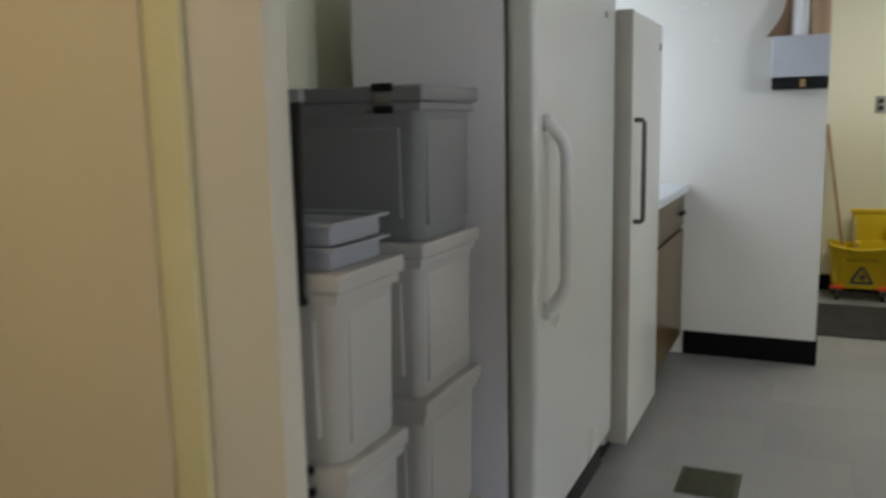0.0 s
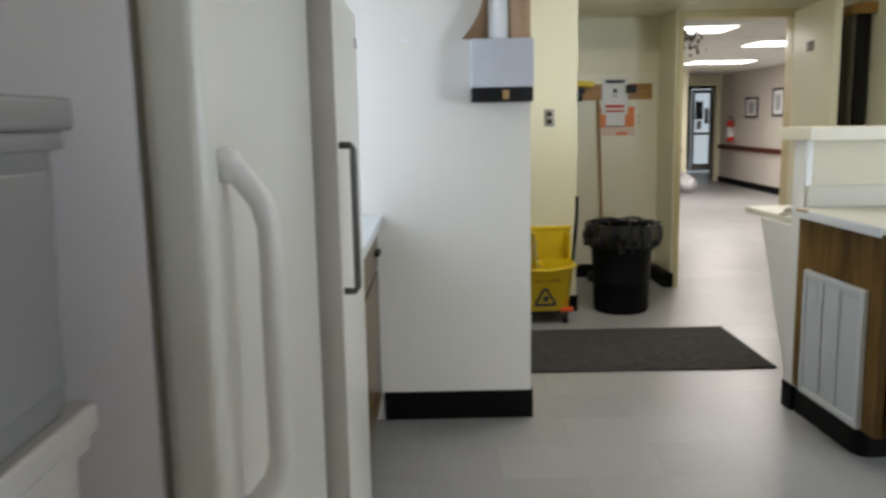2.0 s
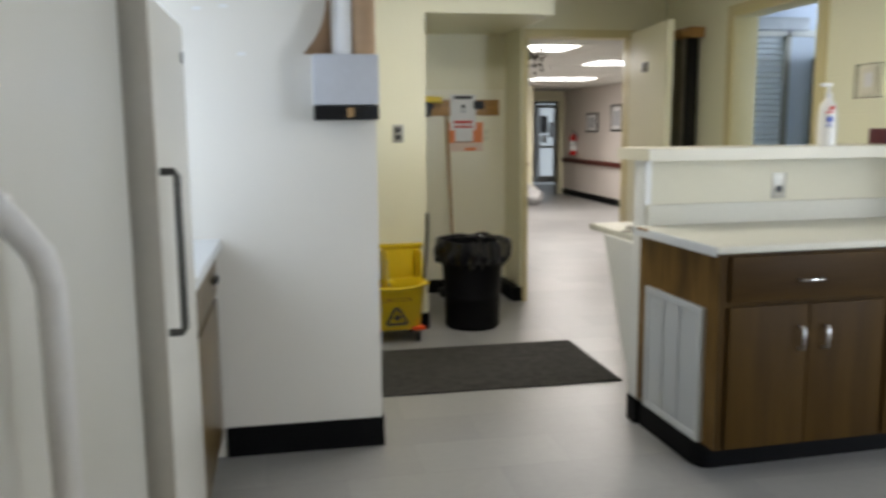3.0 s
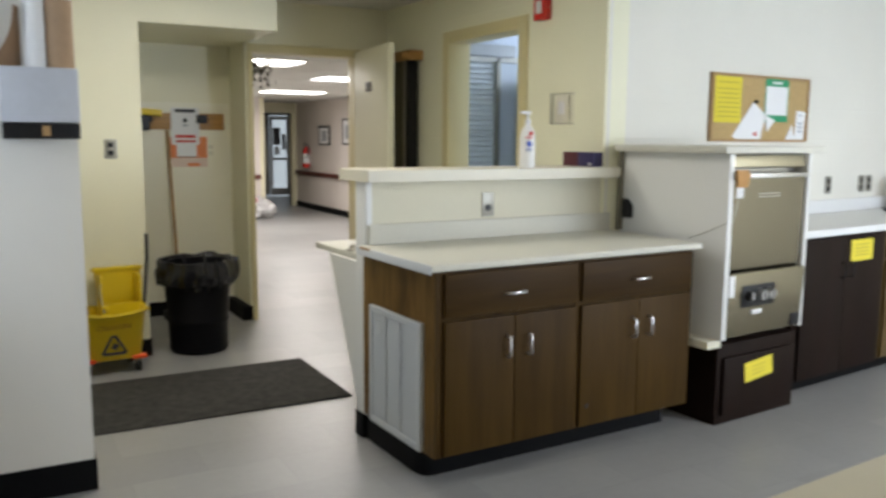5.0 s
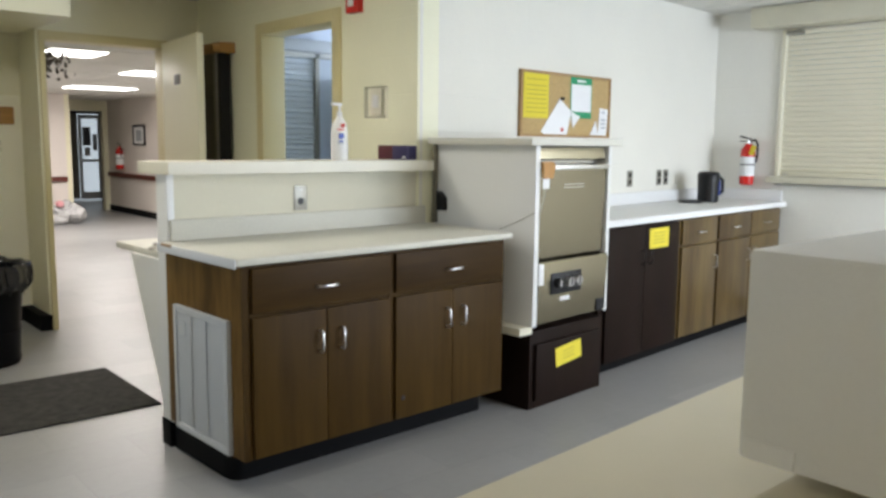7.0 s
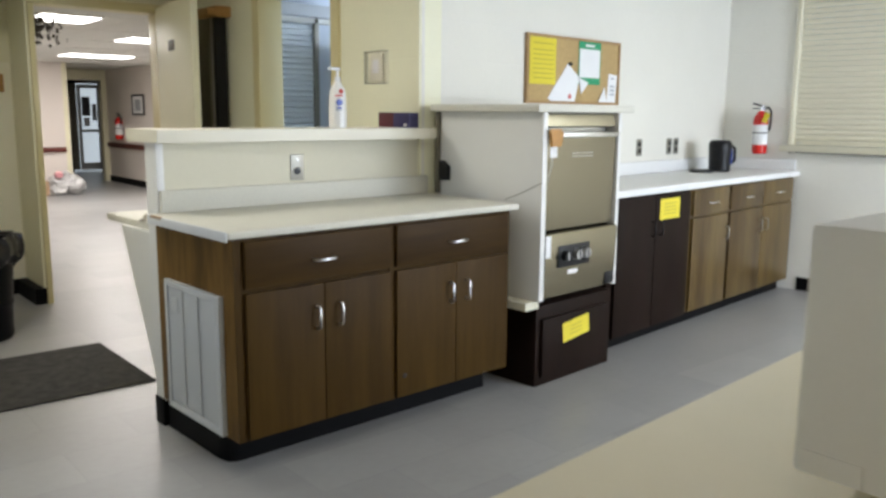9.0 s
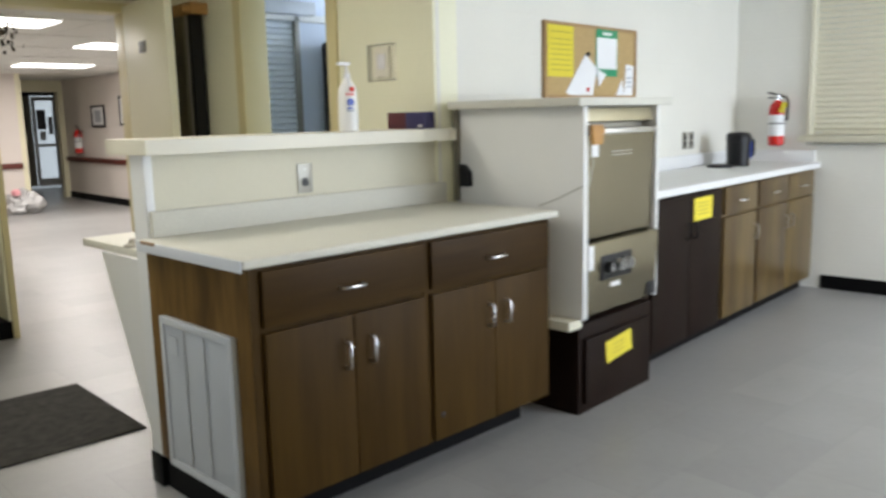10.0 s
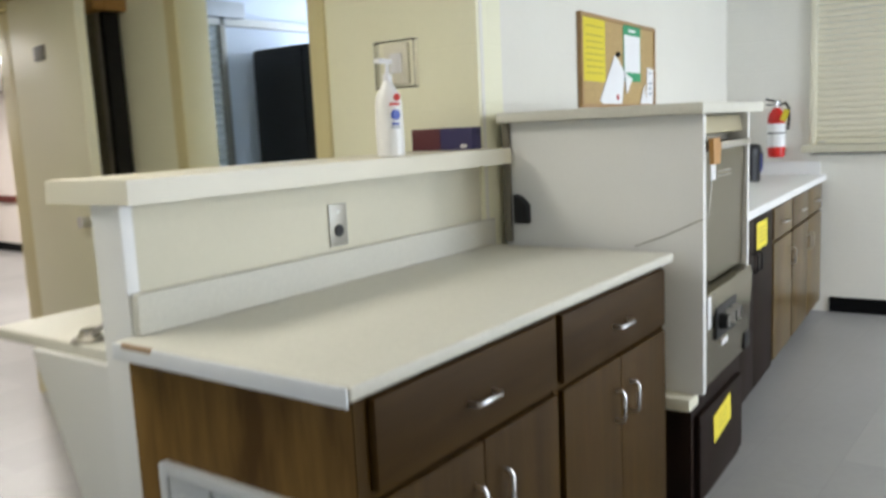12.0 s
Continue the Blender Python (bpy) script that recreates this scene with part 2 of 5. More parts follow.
def box(x0, x1, y0, y1, z0, z1, bevel=0.0, bm=None, seg=2, turn=None):
    b = bmesh.new() if bm is None else bm
    g = bmesh.ops.create_cube(b, size=1)
    m = Matrix.Translation(((x0 + x1) / 2, (y0 + y1) / 2, (z0 + z1) / 2)) @ (turn or Matrix()) @ Matrix.Diagonal((abs(x1 - x0), abs(y1 - y0), abs(z1 - z0), 1))
    bmesh.ops.transform(b, matrix=m, verts=g["verts"])
    if bevel:
        edges = list({e for v in g["verts"] for e in v.link_edges})
        bmesh.ops.bevel(b, geom=edges, offset=bevel, segments=seg, profile=0.6, affect="EDGES")
    return b


def rod(p, q, r, r2=None, seg=16, bm=None, caps=True):
    b = bmesh.new() if bm is None else bm
    p, q = Vector(p), Vector(q)
    d = q - p
    m = Matrix.Translation((p + q) / 2) @ d.to_track_quat("Z", "Y").to_matrix().to_4x4()
    bmesh.ops.create_cone(b, cap_ends=caps, segments=seg, radius1=r, radius2=r if r2 is None else r2, depth=d.length, matrix=m)
    return b


def turned(profile, centre=(0, 0, 0), seg=32, bm=None, wobble=0.0):
    """A lathe: rings of (radius, height) round a vertical axis."""
    b = bmesh.new() if bm is None else bm
    rings = []
    for k, (r, z) in enumerate(profile):
        ring = []
        for n in range(seg):
            a = 2 * math.pi * n / seg
            rr = r * (1 + wobble * noise.noise((math.cos(a) * 2.5, math.sin(a) * 2.5, k * 0.7)))
            ring.append(b.verts.new((centre[0] + rr * math.cos(a), centre[1] + rr * math.sin(a), centre[2] + z)))
        rings.append(ring)
    for a, c in zip(rings, rings[1:]):
        for n in range(seg):
            b.faces.new((a[n], a[(n + 1) % seg], c[(n + 1) % seg], c[n]))
    for ring, flip in ((rings[0], True), (rings[-1], False)):
        b.faces.new(ring[::-1] if flip else ring)
    return b


def tube(points, r, seg=8, bm=None):
    """A round bar bent through the points."""
    b = bmesh.new() if bm is None else bm
    pts = [Vector(p) for p in points]
    rings = []
    for k, p in enumerate(pts):
        d = (pts[min(k + 1, len(pts) - 1)] - pts[max(k - 1, 0)]).normalized()
        q = d.to_track_quat("Z", "Y")
        rings.append([b.verts.new(p + q @ Vector((r * math.cos(2 * math.pi * n / seg), r * math.sin(2 * math.pi * n / seg), 0))) for n in range(seg)])
    for a, c in zip(rings, rings[1:]):
        best = min(range(seg), key=lambda s: sum((a[n].co - c[(n + s) % seg].co).length for n in range(seg)))
        for n in range(seg):
            b.faces.new((a[n], a[(n + 1) % seg], c[(n + 1 + best) % seg], c[(n + best) % seg]))
    b.faces.new(rings[0][::-1])
    b.faces.new(rings[-1])
    bmesh.ops.recalc_face_normals(b, faces=b.faces)
    return b


def arch(a, b, out, n=10):
    """Points of a bow handle from a to b that stands off by the vector out."""
    a, b, out = Vector(a), Vector(b), Vector(out)
    pts = []
    for k in range(n + 1):
        f = k / n
        s = min(1.0, math.sin(math.pi * f) * 2.2)
        pts.append(a.lerp(b, f) + out * s)
    return pts


def prism(outline, depth, axis="y", at=0.0, bm=None):
    """A flat shape with thickness: outline of (a, z) pairs, pushed along the axis from at to at + depth."""
    b = bmesh.new() if bm is None else bm
    put = (lambda a, z, d: (a, d, z)) if axis == "y" else ((lambda a, z, d: (d, a, z)) if axis == "x" else (lambda a, z, d: (a, z, d)))
    one = [b.verts.new(put(a, z, at)) for a, z in outline]
    two = [b.verts.new(put(a, z, at + depth)) for a, z in outline]
    b.faces.new(one)
    b.faces.new(two[::-1])
    for k in range(len(one)):
        n = (k + 1) % len(one)
        b.faces.new((one[k], two[k], two[n], one[n]))
    bmesh.ops.recalc_face_normals(b, faces=b.faces)
    return b


def finish(name, bm, material, smooth):
    me = bpy.data.meshes.new(name)
    bm.to_mesh(me)
    bm.free()
    me.materials.append(material)
    if smooth:
        for p in me.polygons:
            p.use_smooth = True
        me.set_sharp_from_angle(angle=radians(38))
    return new(name, me)


def thing(name, label, category, at=(0, 0, 0), frame_m=None, group="", kind=""):
    ob = new(name)
    ob.empty_display_size = 0.1
    ob.matrix_world = (frame_m or Matrix()) @ Matrix.Translation(at)
    ORIGIN[ob.name] = Vector(at)
    return tagged(ob, label, category, group, kind)


def part(name, bm, material, parent, label="", smooth=True):
    o = ORIGIN[parent.name]
    bmesh.ops.transform(bm, matrix=Matrix.Translation(-o), verts=bm.verts)
    ob = finish(name, bm, material, smooth)
    ob.parent = parent
    ORIGIN[ob.name] = o
    return tagged(ob, label) if label else ob


def solo(name, bm, material, label, category="", frame_m=None, kind="", group="", at=(0, 0, 0), smooth=True):
    bmesh.ops.transform(bm, matrix=Matrix.Translation(-Vector(at)), verts=bm.verts)
    ob = finish(name, bm, material, smooth)
    ob.matrix_world = (frame_m or Matrix()) @ Matrix.Translation(at)
    ORIGIN[ob.name] = Vector(at)
    return tagged(ob, label, category, group, kind)


def boxes(*rows, bevel=0.0):
    b = bmesh.new()
    for r in rows:
        box(*r, bevel=bevel, bm=b)
    return b


def lettering(text, size, m, material, name, parent):
    """Raised letters in the built-in font, lying in the xz plane of m."""
    cu = bpy.data.curves.new("letters", "FONT")
    cu.body, cu.size, cu.extrude, cu.align_x = text, size, 0.0006, "CENTER"
    tmp = new("letters", cu)
    me = bpy.data.meshes.new_from_object(tmp.evaluated_get(bpy.context.evaluated_depsgraph_get()))
    bpy.data.objects.remove(tmp)
    b = bmesh.new()
    b.from_mesh(me)
    bmesh.ops.transform(b, matrix=m @ Matrix.Rotation(radians(90), 4, "X"), verts=b.verts)
    return part(name, b, material, parent, smooth=False)


S = dict(kind="structure")
CEIL = 2.39

# ---- setting: kitchen shell ----
solo("floor", boxes((-2.2, 9.0, -1.3, 21.5, -0.1, 0.0)), FLOOR, "grey marbled vinyl tile floor", "floor", **S)
solo("wall_west", boxes((-1.85, -1.7, -1.1, 1.30, 0, CEIL), (-1.35, -1.2, 1.30, 3.65, 0, CEIL), (-1.35, -1.2, 3.65, 4.6, 0, 1.1), (-1.35, -1.2, 3.65, 4.6, 2.05, CEIL), (-1.35, -1.2, 4.6, 8.0, 0, CEIL)), CREAM, "cream painted wall behind the fridges", "wall", **S)
solo("wall_south", boxes((-1.85, 3.1, -1.15, -1.0, 0, CEIL), (3.1, 6.3, -1.15, -1.0, 0, 0.85), (3.1, 6.3, -1.15, -1.0, 2.15, CEIL), (6.3, 6.9, -1.15, -1.0, 0, CEIL)), BLOCK, "white painted block wall", "wall", **S)
solo("wall_partition", boxes((-1.2, 0.176, 4.6, 4.7, 0, CEIL)), mat("warm_white_laminate", (0.76, 0.73, 0.665), 0.42, 0, 0.03, 1.5, 120, 0.03), "white laminate partition wall beside the counter", "wall", **S)
solo("baseboard", boxes((-0.47, 0.18, 4.592, 4.5995, 0, 0.125), (0.1765, 0.184, 4.592, 4.7, 0, 0.125)), BLACKBASE, "black vinyl base on the partition", "baseboard", **S)
solo("wall_stub", boxes((-1.7, -0.640, 1.24, 1.30, 0, CEIL)), STUB, "cream wall end at the entrance, greyed for dim light", "wall", **S)
solo("trim_1", boxes((-0.862, -0.788, 1.22, 1.239, 0, 2.08), bevel=0.006), TRIM, "yellow cream door casing", "trim", **S)
entry = thing("door_2", "closed tan-cream flush door by the entrance", "door", (-1.1, 1.22, 0), **S)
part("leaf", box(-1.695, -0.864, 1.215, 1.237, 0.01, 2.04, 0.003), mat("tan_door_paint", (0.62, 0.50, 0.32), 0.4, 0, 0.04, 2, 60, 0.04), entry)

# north block wall and its run, seen past the counters
solo("wall_north", boxes((1.412, 4.95, 0.69, 0.83, 0, CEIL)), BLOCK_DIMMED, "white painted block wall with the cork board", "wall", RUNB, **S)
solo("wall_east", boxes((4.75, 4.89, -5.2, -1.95, 0, CEIL), (4.75, 4.89, -1.95, 0.16, 0, 1.04), (4.75, 4.89, -1.95, 0.16, 2.21, CEIL), (4.75, 4.89, 0.16, 0.69, 0, CEIL)), BLOCK, "white painted block wall with a serving hatch", "wall", RUNB @ Matrix.Translation((0.055, 0, 0)), **S)
solo("baseboard", boxes((4.742, 4.7495, -5.0, 0.02, 0, 0.1)), BLACKBASE, "black vinyl base under the hatch", "baseboard", RUNB @ Matrix.Translation((0.055, 0, 0)), **S)

# wall with the inner window, towards the hall door
WX = 2.72
solo("wall_window", boxes((WX - 0.004, 2.86, 4.623, 5.40, 0, CEIL), (WX - 0.004, 2.86, 5.40, 6.30, 0, 1.02), (WX - 0.004, 2.86, 5.40, 6.30, 2.065, CEIL), (WX - 0.004, 2.86, 6.30, 7.304, 0, CEIL)), CREAM_BLOCK, "cream painted block wall with an inner window", "wall", **S)
win = thing("window_1", "yellow cream metal window frame, open to the side room", "window", (WX, 5.88, 1.02), **S)
for nm, b in (("frame_side", (WX - 0.02, 2.875, 5.335, 5.42, 1.0, 2.12)), ("frame_side", (WX - 0.02, 2.875, 6.28, 6.365, 1.0, 2.12)), ("frame_head", (WX - 0.02, 2.875, 5.421, 6.279, 2.045, 2.12)), ("sill", (WX - 0.03, 2.89, 5.421, 6.279, 0.99, 1.03))):
    part(nm, box(*b, bevel=0.004), TRIM, win)

# hall door wall, alcove
DY = 7.305
solo("wall_hall", boxes((1.56, 1.60, DY, 7.44, 0, CEIL), (2.445, WX - 0.001, DY, 7.44, 0, CEIL), (1.60, 2.445, DY, 7.44, 2.03, CEIL), (1.56, 1.60, 7.44, 7.90, 0, CEIL)), CREAM, "cream painted wall round the hall door", "wall", **S)
fr = thing("door_frame", "yellow cream steel door frame", "door frame", (2.0, DY, 0), **S)
part("jamb", box(1.575, 1.612, DY - 0.022, 7.46, 0, 2.009, 0.004), TRIM, fr)
part("jamb", box(2.435, 2.475, DY - 0.022, 7.46, 0, 2.009, 0.004), TRIM, fr)
part("head", box(1.575, 2.475, DY - 0.022, 7.46, 2.010, 2.07, 0.004), TRIM, fr)
solo("wall_alcove_front", boxes((-1.2, 0.71, 6.58, 6.70, 0, CEIL)), CREAM, "cream painted wall beside the mop alcove", "wall", **S)
solo("wall_alcove_side", boxes((0.59, 0.71, 6.70, 7.90, 0, CEIL)), CREAM, "cream painted side wall of the mop alcove", "wall", **S)
solo("wall_alcove_back", boxes((0.71, 1.56, 7.76, 7.90, 0, CEIL)), CREAM, "cream painted back wall of the mop alcove", "wall", **S)
solo("trim_2", box(0.722, 1.552, 7.7535, 7.7595, 0.112, 1.645, 0.001), mat("pale_alcove_board", (0.84, 0.81, 0.66), 0.35, 0, 0.02, 2, 90, 0.03), "pale washable board on the alcove wall", "trim", **S)
solo("bulkhead", boxes((0.71, 1.58, 6.58, 7.304, 2.078, CEIL), (0.71, 1.559, 7.305, 7.76, 2.078, CEIL)), CREAM, "cream boxed bulkhead over the alcove", "bulkhead", **S)
solo("baseboard", boxes((-1.19, 0.71, 6.572, 6.5795, 0, 0.11), (0.712, 0.72, 6.58, 7.75, 0, 0.11), (0.72, 1.55, 7.752, 7.7595, 0, 0.11), (1.497, 1.5595, 7.29, 7.75, 0, 0.11), (1.552, 1.5745, 7.29, 7.3045, 0, 0.11)), BLACKBASE, "black vinyl base round the alcove", "baseboard", **S)

# hung ceiling with tile grid
cb = boxes((-1.85, 6.6, -1.0, 7.305, CEIL, CEIL + 0.05))
for gx in np.arange(-1.0, 6.6, 0.61):
    box(gx - 0.012, gx + 0.012, -1.0, 7.3, CEIL - 0.005, CEIL - 0.0005, bm=cb)
for gy in np.arange(-0.8, 7.3, 1.22):
    box(-1.2, 6.6, gy - 0.012, gy + 0.012, CEIL - 0.0055, CEIL - 0.0007, bm=cb)
solo("ceiling", cb, TILE, "off-white hung tile ceiling", "ceiling", **S)

# open hall door
leaf_m = Matrix.Translation((2.44, DY - 0.03, 0)) @ Matrix.Rotation(radians(174.2), 4, "Z")
door = thing("door_1", "cream flush door standing open against the wall", "door", (0, 0, 0), leaf_m, **S)
part("leaf", box(-0.02, 0.025, 0.0, 0.80, 0.012, 2.045, 0.002), CREAM, door)
part("sign", box(0.0255, 0.029, 0.30, 0.43, 1.73, 1.80, 0.001), INKG2, door, "small grey door plate")
part("knob", rod((0.025, 0.73, 0.98), (0.075, 0.73, 0.98), 0.024, 0.028), CHROME, door)
for hz in (0.25, 1.0, 1.8):
    part("hinge", rod((0.0, -0.006, hz), (0.0, -0.006, hz + 0.09), 0.007), STEELP, door)

# ---- setting: side room behind the inner window ----
solo("wall_room", boxes((2.862, 6.5, 7.52, 7.65, 0, 2.5), (6.5, 6.62, 5.35, 5.5, 0, 2.5), (6.5, 6.62, 7.0, 7.52, 0, 2.5), (6.5, 6.62, 5.5, 7.0, 0, 0.9), (6.5, 6.62, 5.5, 7.0, 2.2, 2.5), (2.862, 6.62, 5.2, 5.35, 0, 2.5)), DAYLIT_WALL, "pale wall of the side room, tinted blue for daylight", "wall", **S)
solo("ceiling_room", boxes((2.862, 6.62, 5.2, 7.65, 2.5, 2.55)), TILE, "pale ceiling of the side room", "ceiling", **S)
lv = thing("louvre_shutter", "closed pale roll-down shutter in the side room", "shutter", (3.4, 7.5, 0.9))
part("guide", box(3.85, 3.89, 7.46, 7.515, 0.95, 2.10, 0.003), STEELP, lv)
part("guide", box(2.91, 2.95, 7.46, 7.515, 0.95, 2.10, 0.003), STEELP, lv)
part("head_box", box(2.9, 4.0, 7.38, 7.515, 2.10, 2.20, 0.01), mat("shutter_head_grey", (0.42, 0.44, 0.45), 0.4), lv)
part("bottom_rail", box(2.952, 3.848, 7.47, 7.51, 0.95, 1.0, 0.004), SHUTB, lv)
SLAT_SHADE = prism([(7.475, 0), (7.488, 0.004), (7.494, 0.016), (7.490, 0.036), (7.478, 0.042), (7.498, 0.045), (7.505, 0.02), (7.498, 0.0)], 0.894, "x", 2.953)
sl0 = None
for k in range(24):
    if sl0 is None:
        sl0 = part("slat", SLAT_SHADE, SHUTB, lv, smooth=False)
        sl0.location.z = 1.003
    else:
        o = new("slat", sl0.data)
        o.parent, o.location = lv, (0, 0, 1.003 + 0.0455 * k)
sl0.location = (0, 0, 1.003)
tc_ = thing("tall_cabinet", "tall black two-door cabinet in the side room", "cabinet", (4.4, 6.9, 0))
part("body", box(4.08, 4.75, 6.45, 7.42, 0.001, 1.90, 0.006), BLACKP, tc_)
for a, b in ((6.46, 6.93), (6.938, 7.41)):
    td_ = part("door", box(4.06, 4.0795, a, b, 0.05, 1.88, 0.004), BLACKP, tc_)
    part("handle", box(4.048, 4.0598, 6.90 if b < 7 else 6.955, 6.915 if b < 7 else 6.97, 0.95, 1.1, 0.002), STEELP, td_)

# ---- setting: hall beyond the door ----
HC = 2.06
hcb = boxes((-0.6, 8.0, 7.9, 20.6, HC, HC + 0.05), (1.6, 8.0, 7.46, 7.9, HC, HC + 0.05))
for gx in np.arange(-0.4, 8.0, 0.61):
    box(gx - 0.012, gx + 0.012, 7.95, 20.5, HC - 0.004, HC - 0.0005, bm=hcb)
for gy in np.arange(8.2, 20.5, 1.22):
    box(-0.55, 7.95, gy - 0.012, gy + 0.012, HC - 0.0045, HC - 0.0007, bm=hcb)
solo("ceiling_hall", hcb, TILE, "white tile ceiling of the hall", "ceiling", **S)
solo("wall_hall_right", boxes((5.30, 5.42, 8.4, 17.4, 0, HC)), HALLWHITE, "pinkish white hall wall", "wall", **S)
solo("wall_hall_end", boxes((5.21, 5.30, 17.2, 17.35, 0, HC), (4.08, 5.21, 17.2, 17.35, 1.86, HC), (4.0, 4.08, 15.3, 17.35, 0, HC), (5.30, 6.8, 17.4, 17.5, 0, HC), (6.7, 6.8, 17.5, 20.3, 0, HC), (4.0, 4.08, 17.35, 20.3, 0, HC)), CREAM, "cream wall at the hall's end", "wall", **S)
solo("wall_hall_left", boxes((-0.6, 4.0, 15.3, 15.42, 0, HC)), HALLWHITE, "pinkish white hall wall with a rail", "wall", **S)
solo("wall_hall_side", boxes((-0.72, -0.6, 7.9, 15.42, 0, HC), (2.86, 8.0, 7.65, 7.75, 0, HC + 0.4), (5.42, 8.0, 8.3, 8.4, 0, HC)), HALLWHITE, "plain white hall wall", "wall", **S)
solo("baseboard", boxes((5.288, 5.2995, 8.4, 17.2, 0, 0.11), (-0.6, 4.0, 15.288, 15.2995, 0, 0.11)), BLACKBASE, "black vinyl base in the hall", "baseboard", **S)
hr = thing("handrail", "maroon handrail along the hall wall", "handrail", (5.27, 13, 0.7))
part("rail", box(5.235, 5.275, 9.0, 17.1, 0.655, 0.735, 0.01), RAILM, hr)
for y in np.arange(9.5, 17, 1.25):
    part("bracket", box(5.275, 5.2995, y, y + 0.05, 0.67, 0.71), RAILM, hr)
hl = thing("handrail", "maroon handrail on the white end wall", "handrail", (2.5, 15.25, 0.7))
part("rail", box(0.5, 3.99, 15.235, 15.275, 0.655, 0.735, 0.01), RAILM, hl)
for x in (0.8, 2.0, 3.2):
    part("bracket", box(x, x + 0.05, 15.275, 15.2995, 0.67, 0.71), RAILM, hl)


def picture(y0, y1, z0, z1, label):
    p = thing("framed_picture", label, "picture", (5.29, (y0 + y1) / 2, z0), group="pictures on the hall wall")
    b = bmesh.new()
    for r in ((5.275, 5.299, y0, y1, z0, z0 + 0.03), (5.275, 5.299, y0, y1, z1 - 0.03, z1), (5.275, 5.299, y0, y0 + 0.03, z0 + 0.03, z1 - 0.03), (5.275, 5.299, y1 - 0.03, y1, z0 + 0.03, z1 - 0.03)):
        box(*r, bm=b)
    part("frame", b, BLACKP, p)
    part("mount", box(5.285, 5.299, y0 + 0.031, y1 - 0.031, z0 + 0.031, z1 - 0.031), PAPER, p)
    ym, zm = (y0 + y1) / 2, (z0 + z1) / 2
    part("print", box(5.282, 5.2845, ym - (y1 - y0) * 0.22, ym + (y1 - y0) * 0.22, zm - (z1 - z0) * 0.28, zm + (z1 - z0) * 0.26), INKG, p, "grey photographic print")


picture(15.3, 15.85, 1.24, 1.59, "small black-framed picture with a white mount")
picture(14.22, 14.67, 1.26, 1.71, "tall black-framed picture on the hall wall")
picture(13.1, 13.55, 1.26, 1.71, "tall black-framed picture on the hall wall")


def extinguisher(m, s, label, tag):
    e = thing("fire_extinguisher", label, "extinguisher", (0, 0, 0), m)
    k = s / 0.36
    part("cylinder", turned([(0.045 * k, 0), (0.056 * k, 0.008 * k), (0.058 * k, 0.05 * k), (0.058 * k, 0.27 * k), (0.052 * k, 0.30 * k), (0.03 * k, 0.33 * k), (0.02 * k, 0.345 * k)], (0, 0, 0), 28), RED, e)
    part("label", turned([(0.0588 * k, 0.075 * k), (0.0588 * k, 0.235 * k)], (0, 0, 0), 28), PAPER, e, "white instruction label")
    part("label_band", turned([(0.0592 * k, 0.165 * k), (0.0592 * k, 0.175 * k)], (0, 0, 0), 28), INK, e)
    part("valve", rod((0, 0, 0.34 * k), (0, 0, 0.385 * k), 0.016 * k), CHROME, e)
    part("lever", box(-0.075 * k, 0.03 * k, -0.009 * k, 0.009 * k, 0.385 * k, 0.40 * k, 0.003, turn=Matrix.Rotation(radians(14), 4, "Y")), BLACKP, e)
    part("carry_handle", box(-0.07 * k, 0.03 * k, -0.008 * k, 0.008 * k, 0.36 * k, 0.37 * k, 0.002), BLACKP, e)
    part("hose", tube([(0.02 * k, 0, 0.36 * k), (0.055 * k, 0, 0.375 * k), (0.078 * k, 0, 0.34 * k), (0.08 * k, 0, 0.26 * k), (0.072 * k, 0, 0.19 * k)], 0.009 * k), BLACKP, e)
    if tag:
        part("inspection_tag", box(0.045 * k, 0.085 * k, -0.062 * k, -0.058 * k, 0.25 * k, 0.33 * k, turn=Matrix.Rotation(radians(20), 4, "Y")), PAPERY, e, "yellow inspection tag")
    part("wall_hook", box(-0.02 * k, 0.02 * k, 0.02 * k, 0.058 * k + 0.012, 0.30 * k, 0.34 * k), STEELP, e)
    return e


extinguisher(pose(5.225, 16.4, 0.80, 0, 0, -90), 0.42, "red fire extinguisher on the hall wall", False)
bag = thing("parcel_bag", "clear plastic bag of bits on the hall floor", "bag", (3.86, 15.0, 0))
bb = bmesh.new()
for bx, by, bz, br in ((3.78, 15.0, 0.13, 0.17), (3.98, 14.97, 0.15, 0.16), (3.88, 15.05, 0.25, 0.12)):
    g = bmesh.ops.create_icosphere(bb, subdivisions=4, radius=br, matrix=Matrix.Translation((bx, by, bz)))
    for v in g["verts"]:
        v.co += (v.co - Vector((bx, by, bz))) * (0.35 * noise.noise(v.co * 9) + 0.2 * noise.noise(v.co * 24))
        v.co.z = max(v.co.z, 0.002)
part("bag_body", bb, CLEARBAG, bag)
part("pink_item", turned([(0.03, 0), (0.06, 0.02), (0.065, 0.07), (0.03, 0.1)], (3.76, 14.93, 0.27), 14), mat("pink_plastic", (0.75, 0.35, 0.38), 0.4), bag, "pink item at the top of the bag")
solo("cardboard_box", box(3.45, 3.62, 14.95, 15.15, 0, 0.22, 0.003), KRAFT, "small brown cardboard box beside the bag", "box", at=(3.53, 15.05, 0))
